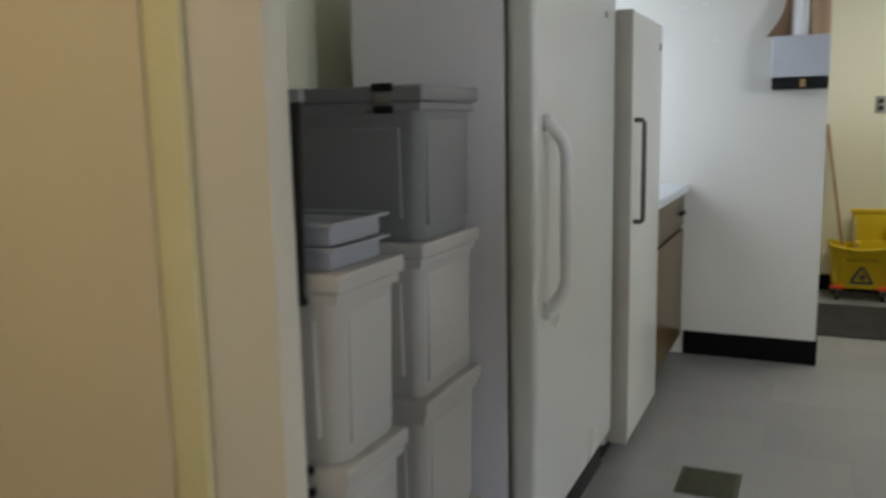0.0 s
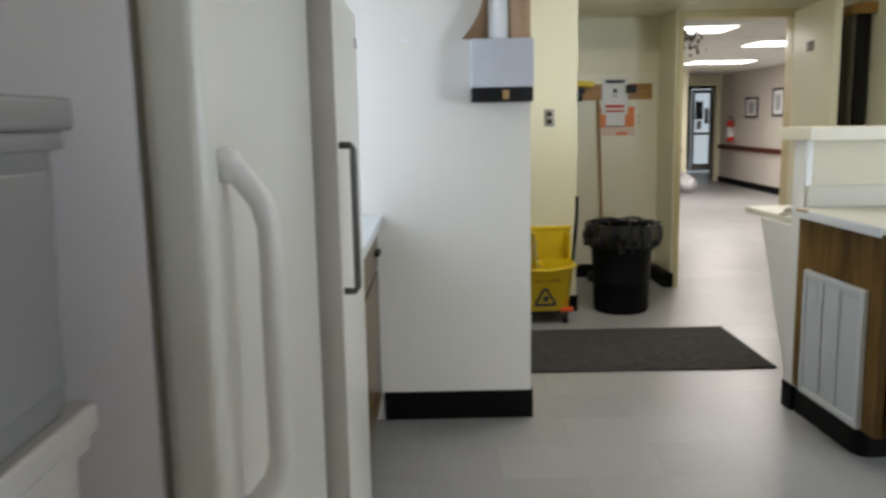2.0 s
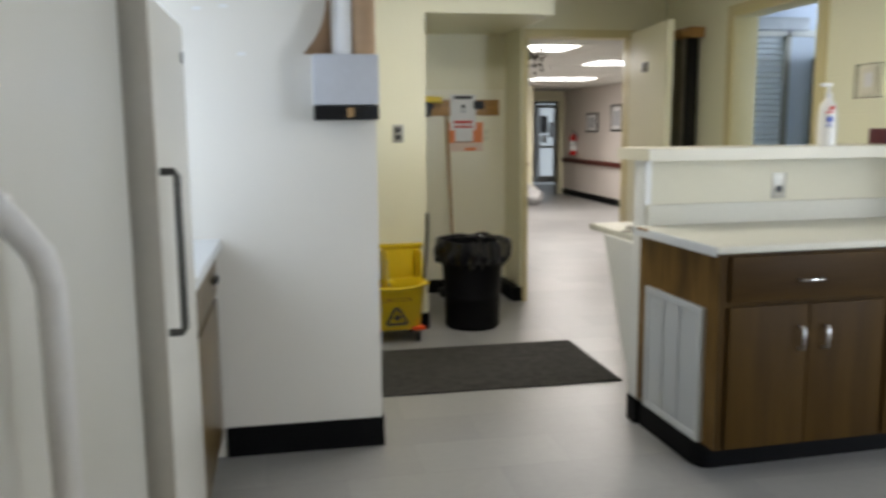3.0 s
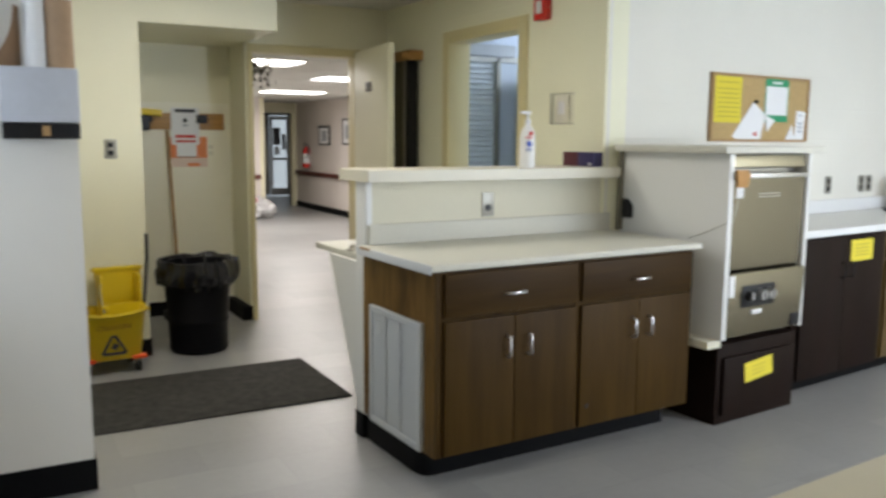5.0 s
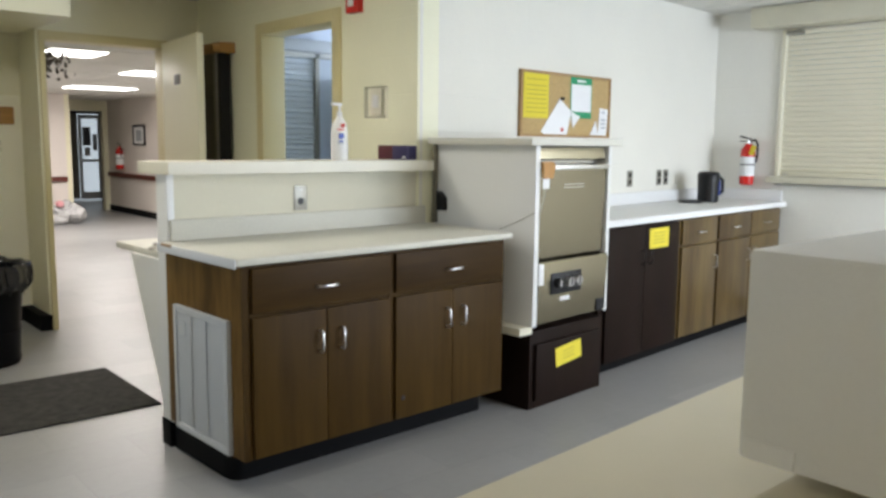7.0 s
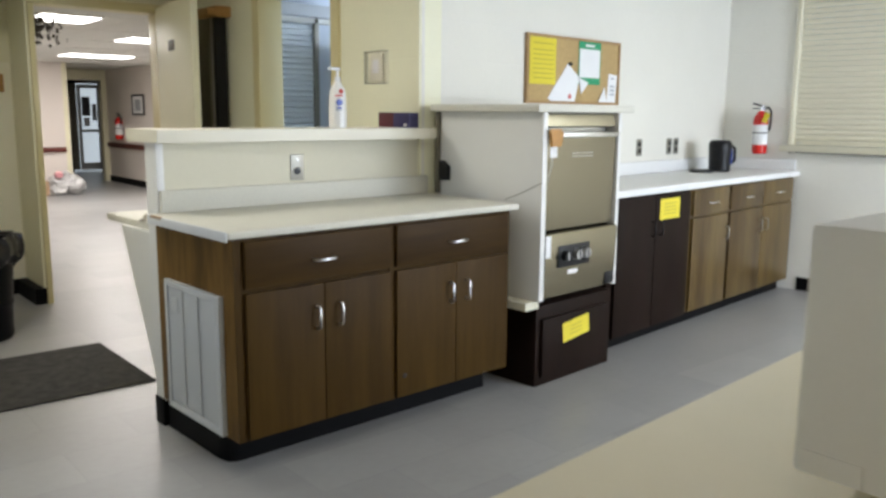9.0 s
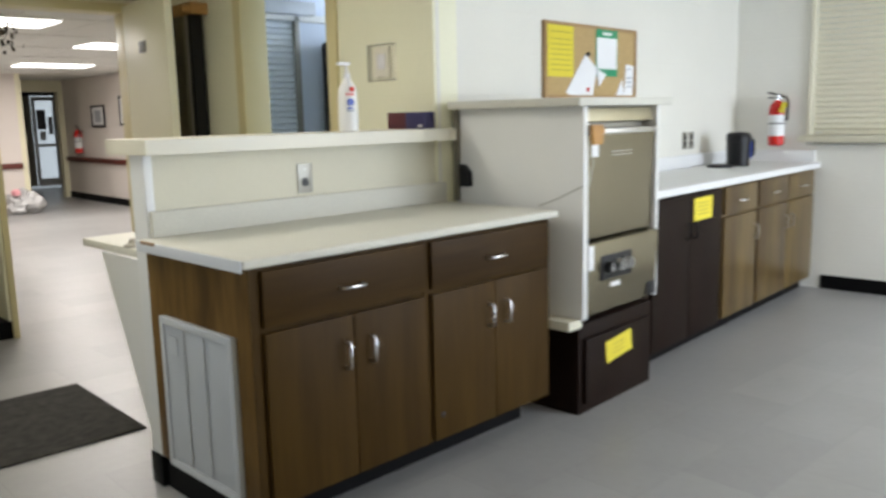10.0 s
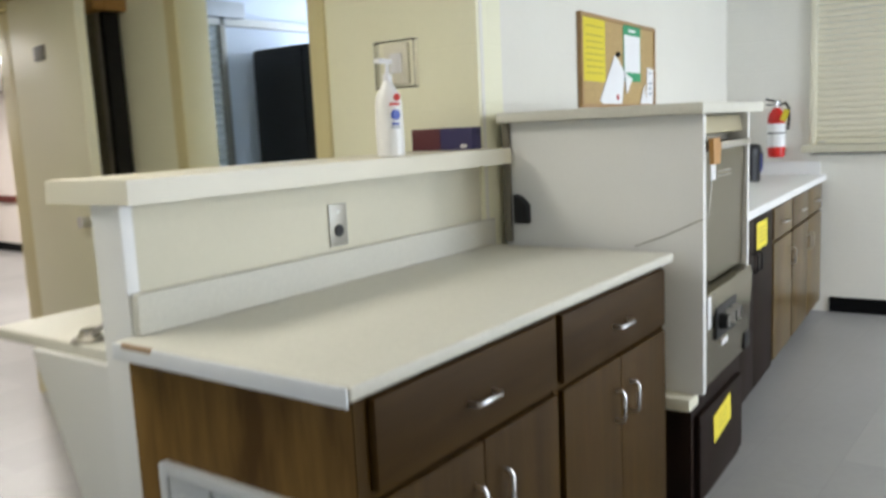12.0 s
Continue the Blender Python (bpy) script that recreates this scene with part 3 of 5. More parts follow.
# glazed outer door, ajar
gd = thing("door_3", "glazed outer door in a dark frame, bright outside", "door", (5.7, 19.9, 0), **S)
for r in ((5.33, 5.41, 19.85, 19.95, 0, 1.95), (6.02, 6.10, 19.85, 19.95, 0, 1.95), (5.41, 6.02, 19.85, 19.95, 1.88, 1.95)):
    part("frame", box(*r), BLACKP, gd)
for r in ((5.55, 5.61, 19.80, 19.84, 0.05, 1.86), (5.95, 6.01, 19.80, 19.84, 0.05, 1.86), (5.61, 5.95, 19.80, 19.84, 1.78, 1.86), (5.61, 5.95, 19.80, 19.84, 0.05, 0.2)):
    part("leaf_rail", box(*r), mat("pale_door_metal", (0.6, 0.6, 0.6), 0.4), gd)
gp = part("pane", box(5.612, 5.948, 19.818, 19.824, 0.201, 1.779), GLASS, gd)
gp.visible_shadow = False
part("push_bar", box(5.56, 6.0, 19.76, 19.79, 0.85, 0.91, 0.01), CHROME, gd)
part("notice", box(5.66, 5.78, 19.812, 19.816, 0.98, 1.16), PAPER, gd, smooth=False)
# Flat patch added in place of the clutter that shows through the glass.
part("notice", box(5.63, 5.80, 19.812, 19.816, 1.2, 1.6), mat("grey_clutter", (0.12, 0.12, 0.13), 0.5), gd, "dark grey patch for the clutter behind the glass", smooth=False)
part("notice", box(5.84, 5.93, 19.812, 19.816, 1.1, 1.45), INKG, gd, smooth=False)
part("side_light", box(5.411, 5.549, 19.87, 19.90, 0.05, 1.879), OLIVE, gd, "dark glazed side light")
solo("wall_hall_far", boxes((4.0, 5.33, 19.96, 20.1, 0, HC), (6.10, 6.8, 19.96, 20.1, 0, HC), (5.33, 6.10, 19.96, 20.1, 1.95, HC)), HALLWHITE, "white wall round the outer door", "wall", **S)
solo("backdrop", boxes((4.8, 6.6, 20.5, 20.55, 0.0, 2.4)), SKYGLOW, "bright daylight outside the outer door", "backdrop", **S)
# The fourth panel and its lamp are added out of view.
for cx, cy, w, d in ((2.14, 8.5, 0.44, 0.50), (3.45, 10.1, 0.56, 0.52), (3.86, 13.1, 0.86, 0.5), (0.6, 12.0, 0.6, 1.2)):
    cl = thing("ceiling_light", "lit fluorescent ceiling panel in the hall", "ceiling light", (cx, cy, HC), group="hall ceiling lights")
    part("frame", box(cx - w / 2 - 0.015, cx + w / 2 + 0.015, cy - d / 2 - 0.015, cy + d / 2 + 0.015, HC - 0.012, HC - 0.001), GRIDM, cl)
    part("diffuser", box(cx - w / 2, cx + w / 2, cy - d / 2, cy + d / 2, HC - 0.02, HC - 0.0125), TUBEGLOW, cl)
for n, (lx, ly) in enumerate(((2.14, 8.9), (3.45, 10.1), (3.86, 13.1), (0.6, 12.0))):
    area_lamp("hall_tube_light", pose(lx, ly, HC - 0.03), 0.6, 0.6, 9 if n == 0 else 62, (1.0, 0.94, 0.9))
# dried sprays hanging at the door head
hg = thing("hanging_spray", "dry dark leaf spray hanging in the hall", "decoration", (1.85, 8.3, HC))
sp = bmesh.new()
rnd = random.Random(4)
for k in range(110):
    a, d = rnd.uniform(0, 6.28), rnd.uniform(0, 0.15)
    px, py, pz = 1.89 + d * math.cos(a) * 1.4, 8.3 + d * math.sin(a), HC - 0.03 - abs(rnd.gauss(0.06, 0.06))
    box(px - 0.014, px + 0.014, py - 0.002, py + 0.002, pz - 0.012, pz + 0.012, bm=sp, turn=Euler((rnd.uniform(0, 3), rnd.uniform(0, 3), rnd.uniform(0, 3))).to_matrix().to_4x4())
part("leaves", sp, LEAF, hg)
part("stem", tube([(1.89, 8.3, HC), (1.90, 8.3, HC - 0.1), (1.92, 8.31, HC - 0.2)], 0.004), LEAF, hg)

# ---- island cabinet with raised shelf ----


def pull(parent, a, b, out, r=0.0045, dark=False):
    """A chrome bow handle with two feet."""
    a, b, out = Vector(a), Vector(b), Vector(out)
    d = (b - a).normalized()
    return part("handle", tube([a, a + out * 0.75, a + out + d * 0.008, b + out - d * 0.008, b + out * 0.75, b], r), BLACKP if dark else CHROME, parent, "dark bow handle" if dark else "satin chrome bow handle")


def front(parent, name, u0, u1, z0, z1, v, material, horizontal=False):
    """A drawer or door front: a slab with a rounded lip."""
    return part(name, box(u0, u1, v - 0.02, v - 0.001, z0, z1, 0.006), material, parent)


def base_unit(name, label, u0, u1, v0, v1, doors, drawers, split, wood, woodh, kick, ztop=0.874, group="", m=RUN, dark=False):
    c = thing(name, label, "cabinet", ((u0 + u1) / 2, (v0 + v1) / 2, 0), m, group)
    body = part("body", boxes((u0, u1, v0, v1, kick, ztop)), wood, c)
    for a, b in drawers:
        f = front(c, "drawer", a, b, split + 0.008, ztop - 0.012, v0, woodh)
        mid = (a + b) / 2
        pull(f, (mid - 0.045, v0 - 0.02, (split + ztop) / 2 - 0.010), (mid + 0.045, v0 - 0.02, (split + ztop) / 2 - 0.010), (0, -0.026, 0))
    for a, b, h in doors:
        f = front(c, "door", a, b, kick + 0.006, split - 0.008 if drawers else ztop - 0.012, v0, wood)
        if h:
            zt = split - 0.094 if drawers else ztop - 0.16
            pull(f, (h, v0 - 0.02, zt - 0.084), (h, v0 - 0.02, zt), (0, -0.026, 0), 0.0045, dark)
    return c


isl = base_unit("base_cabinet", "dark-stained wooden base cabinet with two drawers and four doors", 0.015, 1.402, 0.0, 0.635, ((0.036, 0.367, 0.331), (0.369, 0.690, 0.434), (0.722, 1.055, 1.018), (1.057, 1.388, 1.115)), ((0.036, 0.690), (0.722, 1.388)), 0.695, WOOD, WOODH, 0.137, ztop=0.886)
part("face_frame", boxes((0.0, 0.033, -0.004, 0.0, 0.137, 0.886), (0.693, 0.719, -0.004, 0.0, 0.137, 0.886), (1.391, 1.402, -0.004, 0.0, 0.137, 0.886), (0.033, 0.693, -0.0035, 0.0, 0.874, 0.886), (0.719, 1.391, -0.0035, 0.0, 0.874, 0.886)), WOOD, isl)
part("knot", rod((0.762, -0.0195, 0.235), (0.762, -0.0212, 0.235), 0.013, 0.010, 12), mat("wood_knot", (0.008, 0.004, 0.002), 0.6), isl, "dark wood knot")
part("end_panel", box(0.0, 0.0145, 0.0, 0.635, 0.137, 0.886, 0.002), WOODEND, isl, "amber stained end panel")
kb = prism([(0.085, 0.145), (0.055, 0.155), (0.037, 0.18), (0.03, 0.23), (0.03, 0.66), (1.40, 0.66), (1.40, 0.145), (1.2, 0.145)], 0.136, "z", 0.0)
part("toe_kick", kb, BLACKBASE, isl, "black vinyl toe kick with a rounded corner")
wt = thing("worktop", "speckled off-white laminate worktop with a chipped end strip", "worktop", (0.7, 0.3, 0.875), RUN)
part("slab", box(-0.028, 1.445, -0.026, 0.638, 0.8865, 0.915, 0.008, seg=3), LAM, wt)
part("backsplash", box(0.022, 1.445, 0.612, 0.638, 0.9155, 1.005, 0.004), LAM, wt)
part("end_strip", box(-0.034, -0.0285, -0.022, 0.636, 0.878, 0.914, 0.002), LAMWHITE, wt, "blue-white edge strip coming loose")
part("chip", box(-0.0355, -0.0282, 0.50, 0.60, 0.905, 0.9165, 0.002), KRAFT, wt, "bare brown chip in the edge")
gr = thing("vent_grille", "white metal air grille on the cabinet end", "grille", (-0.01, 0.3, 0.14), RUN)
gf = boxes((-0.022, -0.0005, 0.08, 0.106, 0.142, 0.668), (-0.022, -0.0005, 0.508, 0.534, 0.142, 0.668), (-0.022, -0.0005, 0.106, 0.508, 0.142, 0.168), (-0.022, -0.0005, 0.106, 0.508, 0.642, 0.668), bevel=0.004)
part("frame", gf, GRILLE, gr)
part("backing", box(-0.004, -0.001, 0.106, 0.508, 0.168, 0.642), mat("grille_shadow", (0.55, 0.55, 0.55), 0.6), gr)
for k in range(14):
    y = 0.109 + k * 0.0284
    part("slat", box(-0.0125, -0.009, y, y + 0.028, 0.169, 0.641, 0.001, turn=Matrix.Rotation(radians(18), 4, "Z")), GRILLE, gr)
for y in (0.245, 0.375):
    part("bar", box(-0.021, -0.018, y, y + 0.006, 0.169, 0.641), GRILLE, gr)
part("label", box(-0.0205, -0.0185, 0.42, 0.475, 0.55, 0.61), GRILLE, gr)

solo("half_wall", boxes((0.0485, 1.398, 0.64, 0.74, 0, 1.196)), HALFW, "cream half wall behind the worktop", "wall", RUN, **S)
solo("post", box(0.016, 0.048, 0.6385, 0.745, 0.12, 1.196, 0.002), WHITE, "white end board of the half wall", "post", RUN, **S)
solo("baseboard", box(0.012, 0.055, 0.67, 0.755, 0, 0.119, 0.004), BLACKBASE, "black vinyl base at the end board", "baseboard", RUN, **S)
shf = thing("shelf", "cream painted raised serving shelf", "shelf", (0.7, 0.76, 1.19), RUN)
part("board", prism([(0.0, 0.577), (1.385, 0.528), (1.385, 0.89), (0.0, 0.89)], 0.052, "z", 1.197), SHELFM, shf)
part("end_piece", box(1.3852, 1.428, 0.527, 0.557, 1.197, 1.249, 0.004), SHELFM, shf)
lb = thing("rear_ledge", "off-white laminate ledge behind the half wall", "counter", (0.7, 1.1, 0), RUN)
part("slab", box(0.09, 1.36, 0.746, 1.41, 0.806, 0.838, 0.005), LAM, lb)
part("side_panel", prism([(0.757, 0.001), (0.83, 0.001), (0.87, 0.13), (1.19, 0.805), (0.757, 0.805)], 0.02, "x", 0.075), WHITE, lb, "white slanted support panel")
part("side_panel", prism([(0.757, 0.001), (0.83, 0.001), (0.87, 0.13), (1.19, 0.805), (0.757, 0.805)], 0.02, "x", 1.30), WHITE, lb)
tp = thing("tap", "chrome swan-neck tap on the rear ledge", "tap", (0.13, 1.0, 0.838), RUN)
part("base", turned([(0.045, 0), (0.045, 0.006), (0.028, 0.014), (0.02, 0.03)], (0.13, 1.0, 0.8385), 20), STEELD, tp)
part("pipe", tube([(0.13, 0.985, 0.855), (0.11, 0.88, 0.90), (0.085, 0.83, 1.0), (0.07, 0.80, 1.12), (0.07, 0.80, 1.196)], 0.008), CHROME, tp)


def outlet(name, label, m, dark=False, round_=False, plate=STEELP):
    o = thing(name, label, "outlet", (0, 0, 0), m)
    part("plate", box(-0.035, 0.035, -0.005, -0.0005, -0.058, 0.058, 0.002), plate, o)
    if round_:
        part("socket", rod((0, -0.009, -0.016), (0, -0.004, -0.016), 0.016, 0.018), BLACKP, o)
    else:
        for z in (-0.024, 0.024):
            part("socket", box(-0.016, 0.016, -0.0075, -0.0045, z - 0.015, z + 0.015, 0.002), BLACKP if dark else IVORY, o)
    part("screw", rod((0, -0.0062, 0.0 if not round_ else 0.035), (0, -0.0045, 0.0 if not round_ else 0.035), 0.003, seg=8), CHROME, o)
    return o


outlet("power_outlet", "steel plate with one round black socket", RUN @ pose(0.673, 0.64, 1.075), round_=True)
for u in (3.525, 3.94, 4.04):
    outlet("power_outlet", "steel plate with dark double sockets", RUNB @ pose(u, 0.69, 1.098), dark=True)

# ---- things on the raised shelf ----
BX, BY, BZ = 0.875, 0.60, 1.2495
ph = thing("pump_bottle", "white hand-gel pump bottle with red and blue label", "bottle", (BX, BY, BZ), RUN)
part("body", turned([(0.034, 0), (0.040, 0.005), (0.041, 0.06), (0.039, 0.15), (0.035, 0.175), (0.018, 0.203), (0.014, 0.213)], (BX, BY, BZ), 24), FROST, ph)
part("collar", rod((BX, BY, BZ + 0.213), (BX, BY, BZ + 0.233), 0.014), WHITEP, ph)
part("stem", rod((BX, BY, BZ + 0.233), (BX, BY, BZ + 0.262), 0.006), WHITEP, ph)
part("pump", box(BX - 0.045, BX + 0.012, BY - 0.012, BY + 0.012, BZ + 0.262, BZ + 0.276, 0.004), WHITEP, ph)
part("red_dot", rod((BX - 0.006, BY - 0.033, BZ + 0.168), (BX - 0.006, BY - 0.0395, BZ + 0.166), 0.011), INKR, ph)
for w, z, m in ((0.036, 0.145, INKR), (0.024, 0.09, BLUE), (0.030, 0.08, INKG)):
    part("label_bar", box(BX - 0.018 - w / 2, BX - 0.018 + w / 2, BY - 0.0405, BY - 0.033, BZ + z, BZ + z + 0.007), m, ph)
part("label_mark", rod((BX - 0.015, BY - 0.032, BZ + 0.118), (BX - 0.0155, BY - 0.0405, BZ + 0.118), 0.015), BLUE, ph)
cbx = thing("card_box", "long low maroon and violet card box", "box", (1.36, 0.75, 1.243), RUN)
part("body", box(1.325, 1.385, 0.75, 0.872, 1.2495, 1.324, 0.002), MAROON, cbx)
part("body", box(1.325, 1.385, 0.62, 0.7495, 1.2495, 1.324, 0.002), PURPLE, cbx)
part("label", box(1.3235, 1.3248, 0.64, 0.665, 1.256, 1.268), PAPER, cbx)

# ---- dishwasher in its enclosure ----
en = thing("dishwasher_enclosure", "white laminate surround with a thick top", "enclosure", (1.87, 0.28, 0), RUND)
part("top", box(1.47, 2.25, -0.105, 0.60, 1.332, 1.366, 0.005), LAM, en)
part("side_panel", box(1.525, 1.558, -0.09, 0.60, 0.446, 1.331, 0.003), PANEL, en)
part("side_panel", box(2.166, 2.192, -0.07, 0.60, 0.44, 1.331, 0.003), PANEL, en)
part("corner_post", box(1.506, 1.523, 0.575, 0.60, 0.917, 1.331, 0.002), OLIVE, en)
part("foot_strip", box(1.46, 1.558, -0.065, 0.3, 0.405, 0.445, 0.004), IVORY, en, "ivory strip under the side panel")
part("hinge_block", prism([(0.505, 0.985), (0.553, 0.985), (0.553, 1.085), (0.53, 1.075), (0.505, 1.05)], 0.034, "x", 1.49), BLACKP, en, "black bracket")
part("cord", tube([(1.524, -0.088, 1.01), (1.5235, 0.03, 0.955), (1.5235, 0.13, 0.917)], 0.0022), STEELP, en, "thin grey cord across the side panel")
dw = thing("dishwasher", "stainless commercial dishwasher with a recessed lift door", "dishwasher", (1.85, 0.2, 0.445), RUND)
part("body", box(1.572, 2.154, 0.0, 0.57, 0.446, 1.325), STEELD, dw)
HOODM = mat("beige_steel_hood", (0.45, 0.40, 0.27), 0.4, 0.6)
part("hood", box(1.565, 2.158, -0.05, -0.001, 1.262, 1.322, 0.006, turn=Matrix.Rotation(radians(-10), 4, "X")), HOODM, dw, "beige steel hood over the door")
part("door", prism([(-0.062, 1.236), (-0.040, 1.240), (-0.028, 0.775), (-0.052, 0.775)], 0.581, "x", 1.573), STEEL, dw, "brushed stainless lift door")
part("door_handle", box(1.572, 2.158, -0.085, -0.064, 1.214, 1.238, 0.006), CHROME, dw)
part("lower_panel", prism([(-0.078, 0.452), (-0.092, 0.740), (-0.086, 0.760), (-0.030, 0.772), (-0.001, 0.772), (-0.001, 0.452)], 0.582, "x", 1.573), STEEL, dw, "stainless lower panel with a folded ledge")
for z in (1.135, 1.12):
    part("door_mark", box(1.79, 1.96, -0.0615, -0.058, z, z + 0.005), STEELD, dw)
part("edge_tape", box(1.562, 1.60, -0.094, -0.0925, 0.65, 0.755, 0.001), WHITEP, dw, "peeling white tape")
cp = part("control_plate", box(1.665, 1.915, -0.094, -0.086, 0.592, 0.70, 0.003), BLACKP, dw, "black control plate")
for u, ch in ((1.71, BLACKP), (1.80, CHROME), (1.868, CHROME)):
    kn = part("knob", rod((u, -0.120, 0.648), (u, -0.094, 0.648), 0.024, 0.027, 20), ch, cp)
    part("pointer", box(u - 0.003, u + 0.003, -0.124, -0.1195, 0.632, 0.668, 0.001), WHITEP if ch is BLACKP else BLACKP, kn)
part("badge", box(1.75, 1.825, -0.0885, -0.083, 0.552, 0.573, 0.001), WHITEP, dw)
part("foot_bracket", box(2.075, 2.15, -0.086, -0.078, 0.456, 0.52, 0.001), BLACKP, dw)
part("latch_cord", tube([(1.60, -0.095, 1.19), (1.585, -0.095, 1.09), (1.557, -0.094, 1.01)], 0.003), STEELP, dw)
part("tag", prism([(1.552, 1.255), (1.63, 1.255), (1.65, 1.232), (1.632, 1.175), (1.565, 1.175)], 0.014, "y", -0.112), mat("wooden_tag", (0.45, 0.22, 0.05), 0.5, 0, 0.15, 10, 60, 0.05), dw, "orange-brown wooden tag")
part("tag_paper", box(1.565, 1.615, -0.103, -0.1, 1.125, 1.174), PAPER, dw)
pl = thing("plinth_drawer", "dark umber plinth with one drawer under the dishwasher", "plinth", (1.85, 0.25, 0), RUND)
part("body", box(1.578, 2.205, -0.035, 0.57, 0.001, 0.404, 0.004), DARKDOOR, pl)
part("drawer", box(1.61, 2.165, -0.056, -0.0355, 0.045, 0.34, 0.008), DARKDOOR, pl)
nt_ = thing("paper_note", "tilted yellow paper note on the plinth drawer", "note", (1.88, -0.058, 0.2), RUND)
tl = Matrix.Rotation(radians(-6), 4, "Y")
part("sheet", box(1.765, 1.985, -0.0585, -0.0572, 0.205, 0.305, turn=tl), PAPERY, nt_, smooth=False)
for z in (0.235, 0.255, 0.275):
    part("line", box(1.825, 1.925, -0.0592, -0.0586, z - 0.003, z + 0.003, turn=tl), INKY, nt_, smooth=False)

# ---- long run of base cabinets ----
RV = 0.09
WK = dict(group="long counter cabinets", m=RUNB)
base_unit("base_cabinet", "dark umber two-door base cabinet", 2.25, 3.135, RV, 0.66, ((2.30, 2.71, 2.67), (2.714, 3.125, 2.755)), (), 0.7, DARKDOOR, DARKDOOR, 0.075, dark=True, **WK)
base_unit("base_cabinet", "brown oak base cabinet with worn finish", 3.14, 3.675, RV, 0.66, ((3.175, 3.66, 3.625),), ((3.175, 3.66),), 0.695, WOODL, WOODL, 0.085, **WK)
base_unit("base_cabinet", "brown oak base cabinet with two drawers", 3.68, 4.755, RV, 0.66, ((3.695, 4.20, 4.155), (4.21, 4.73, 4.25)), ((3.695, 4.20), (4.21, 4.73)), 0.695, WOODL, WOODL, 0.085, **WK)
solo("baseboard", boxes((2.24, 4.755, RV + 0.06, RV + 0.10, 0, 0.084)), BLACKBASE, "dark toe kick under the long run", "baseboard", RUNB, **S)
w2 = thing("worktop", "speckled laminate worktop along the wall, whitened for daylight", "worktop", (3.4, 0.3, 0.875), RUNB)
part("slab", box(2.25, 4.80, RV - 0.035, 0.66, 0.8755, 0.915, 0.006, seg=3), LAM_DAYLIT, w2)
part("backsplash", box(2.25, 4.80, 0.662, 0.688, 0.9155, 1.0, 0.004), LAM_DAYLIT, w2)
part("end_splash", box(4.775, 4.801, RV, 0.66, 0.9155, 1.0, 0.004), LAM_DAYLIT, w2)
n2 = thing("paper_note", "yellow paper note on the dark cabinet door", "note", (2.86, RV - 0.022, 0.76), RUNB)
part("sheet", box(2.755, 2.985, RV - 0.0225, RV - 0.0212, 0.715, 0.838), PAPERY, n2, smooth=False)
for z in (0.748, 0.768, 0.788, 0.808):
    part("line", box(2.80, 2.94, RV - 0.0232, RV - 0.0226, z - 0.004, z + 0.004), INKY, n2, smooth=False)
kt = thing("kettle", "black plastic electric kettle with a blue water gauge", "kettle", (4.06, 0.33, 0.915), RUNB @ Matrix.Translation((0.17, 0.10, 0)))
part("body", turned([(0.070, 0.0), (0.078, 0.01), (0.077, 0.05), (0.080, 0.15), (0.083, 0.205), (0.076, 0.215)], (4.06, 0.33, 0.916), 28), BLACKP, kt)
part("lid", turned([(0.076, 0.2155), (0.070, 0.226), (0.02, 0.232)], (4.06, 0.33, 0.916), 24), BLACKP, kt)
part("handle", tube(arch((4.115, 0.30, 1.11), (4.12, 0.30, 0.965), (0.055, -0.03, 0)), 0.012), BLACKP, kt)
part("spout", box(3.975, 4.005, 0.315, 0.345, 1.08, 1.12, 0.008), BLACKP, kt)
part("gauge", box(4.075, 4.09, 0.247, 0.2545, 0.97, 1.08, 0.003), BLUE, kt, "blue water gauge")
kc = thing("kettle_stand", "flat black kettle base with its cord", "kettle stand", (3.88, 0.36, 0.915), RUNB @ Matrix.Translation((0.17, 0.10, 0)))
part("disc", turned([(0.085, 0), (0.085, 0.012), (0.06, 0.02)], (3.88, 0.38, 0.9155), 28), BLACKP, kc)
part("cord", tube([(3.94, 0.33, 0.93), (3.97, 0.30, 0.925), (4.0, 0.29, 0.92), (4.03, 0.25, 0.92)], 0.005), BLACKP, kc)

# ---- cork board ----
ck = thing("cork_board", "cork notice board in a thin wooden frame", "notice board", (2.72, 0.68, 1.385), RUNB)
part("board", box(2.25, 3.191, 0.676, 0.6895, 1.4, 1.768), CORK, ck)
for r in ((2.233, 3.207, 0.668, 0.6893, 1.385, 1.4), (2.233, 3.207, 0.668, 0.6893, 1.768, 1.783), (2.233, 2.25, 0.668, 0.6893, 1.4, 1.768), (3.191, 3.207, 0.668, 0.6893, 1.4, 1.768)):
    part("frame", box(*r), OAKF, ck)


def sheet(label, u0, u1, z0, z1, material, lines=(), turn=0.0, v=0.674, extra=None):
    s = thing("pinned_paper", label, "paper", ((u0 + u1) / 2, v, z0), RUNB)
    t = Matrix.Rotation(radians(turn), 4, "Y")
    part("sheet", box(u0, u1, v - 0.0012, v, z0, z1, turn=t), material, s, smooth=False)
    for a, b, c, d, m in lines:
        part("print", box(u0 + a * (u1 - u0), u0 + b * (u1 - u0), v - 0.0022, v - 0.0013, z0 + c * (z1 - z0), z0 + d * (z1 - z0)), m, s, smooth=False)
    return s


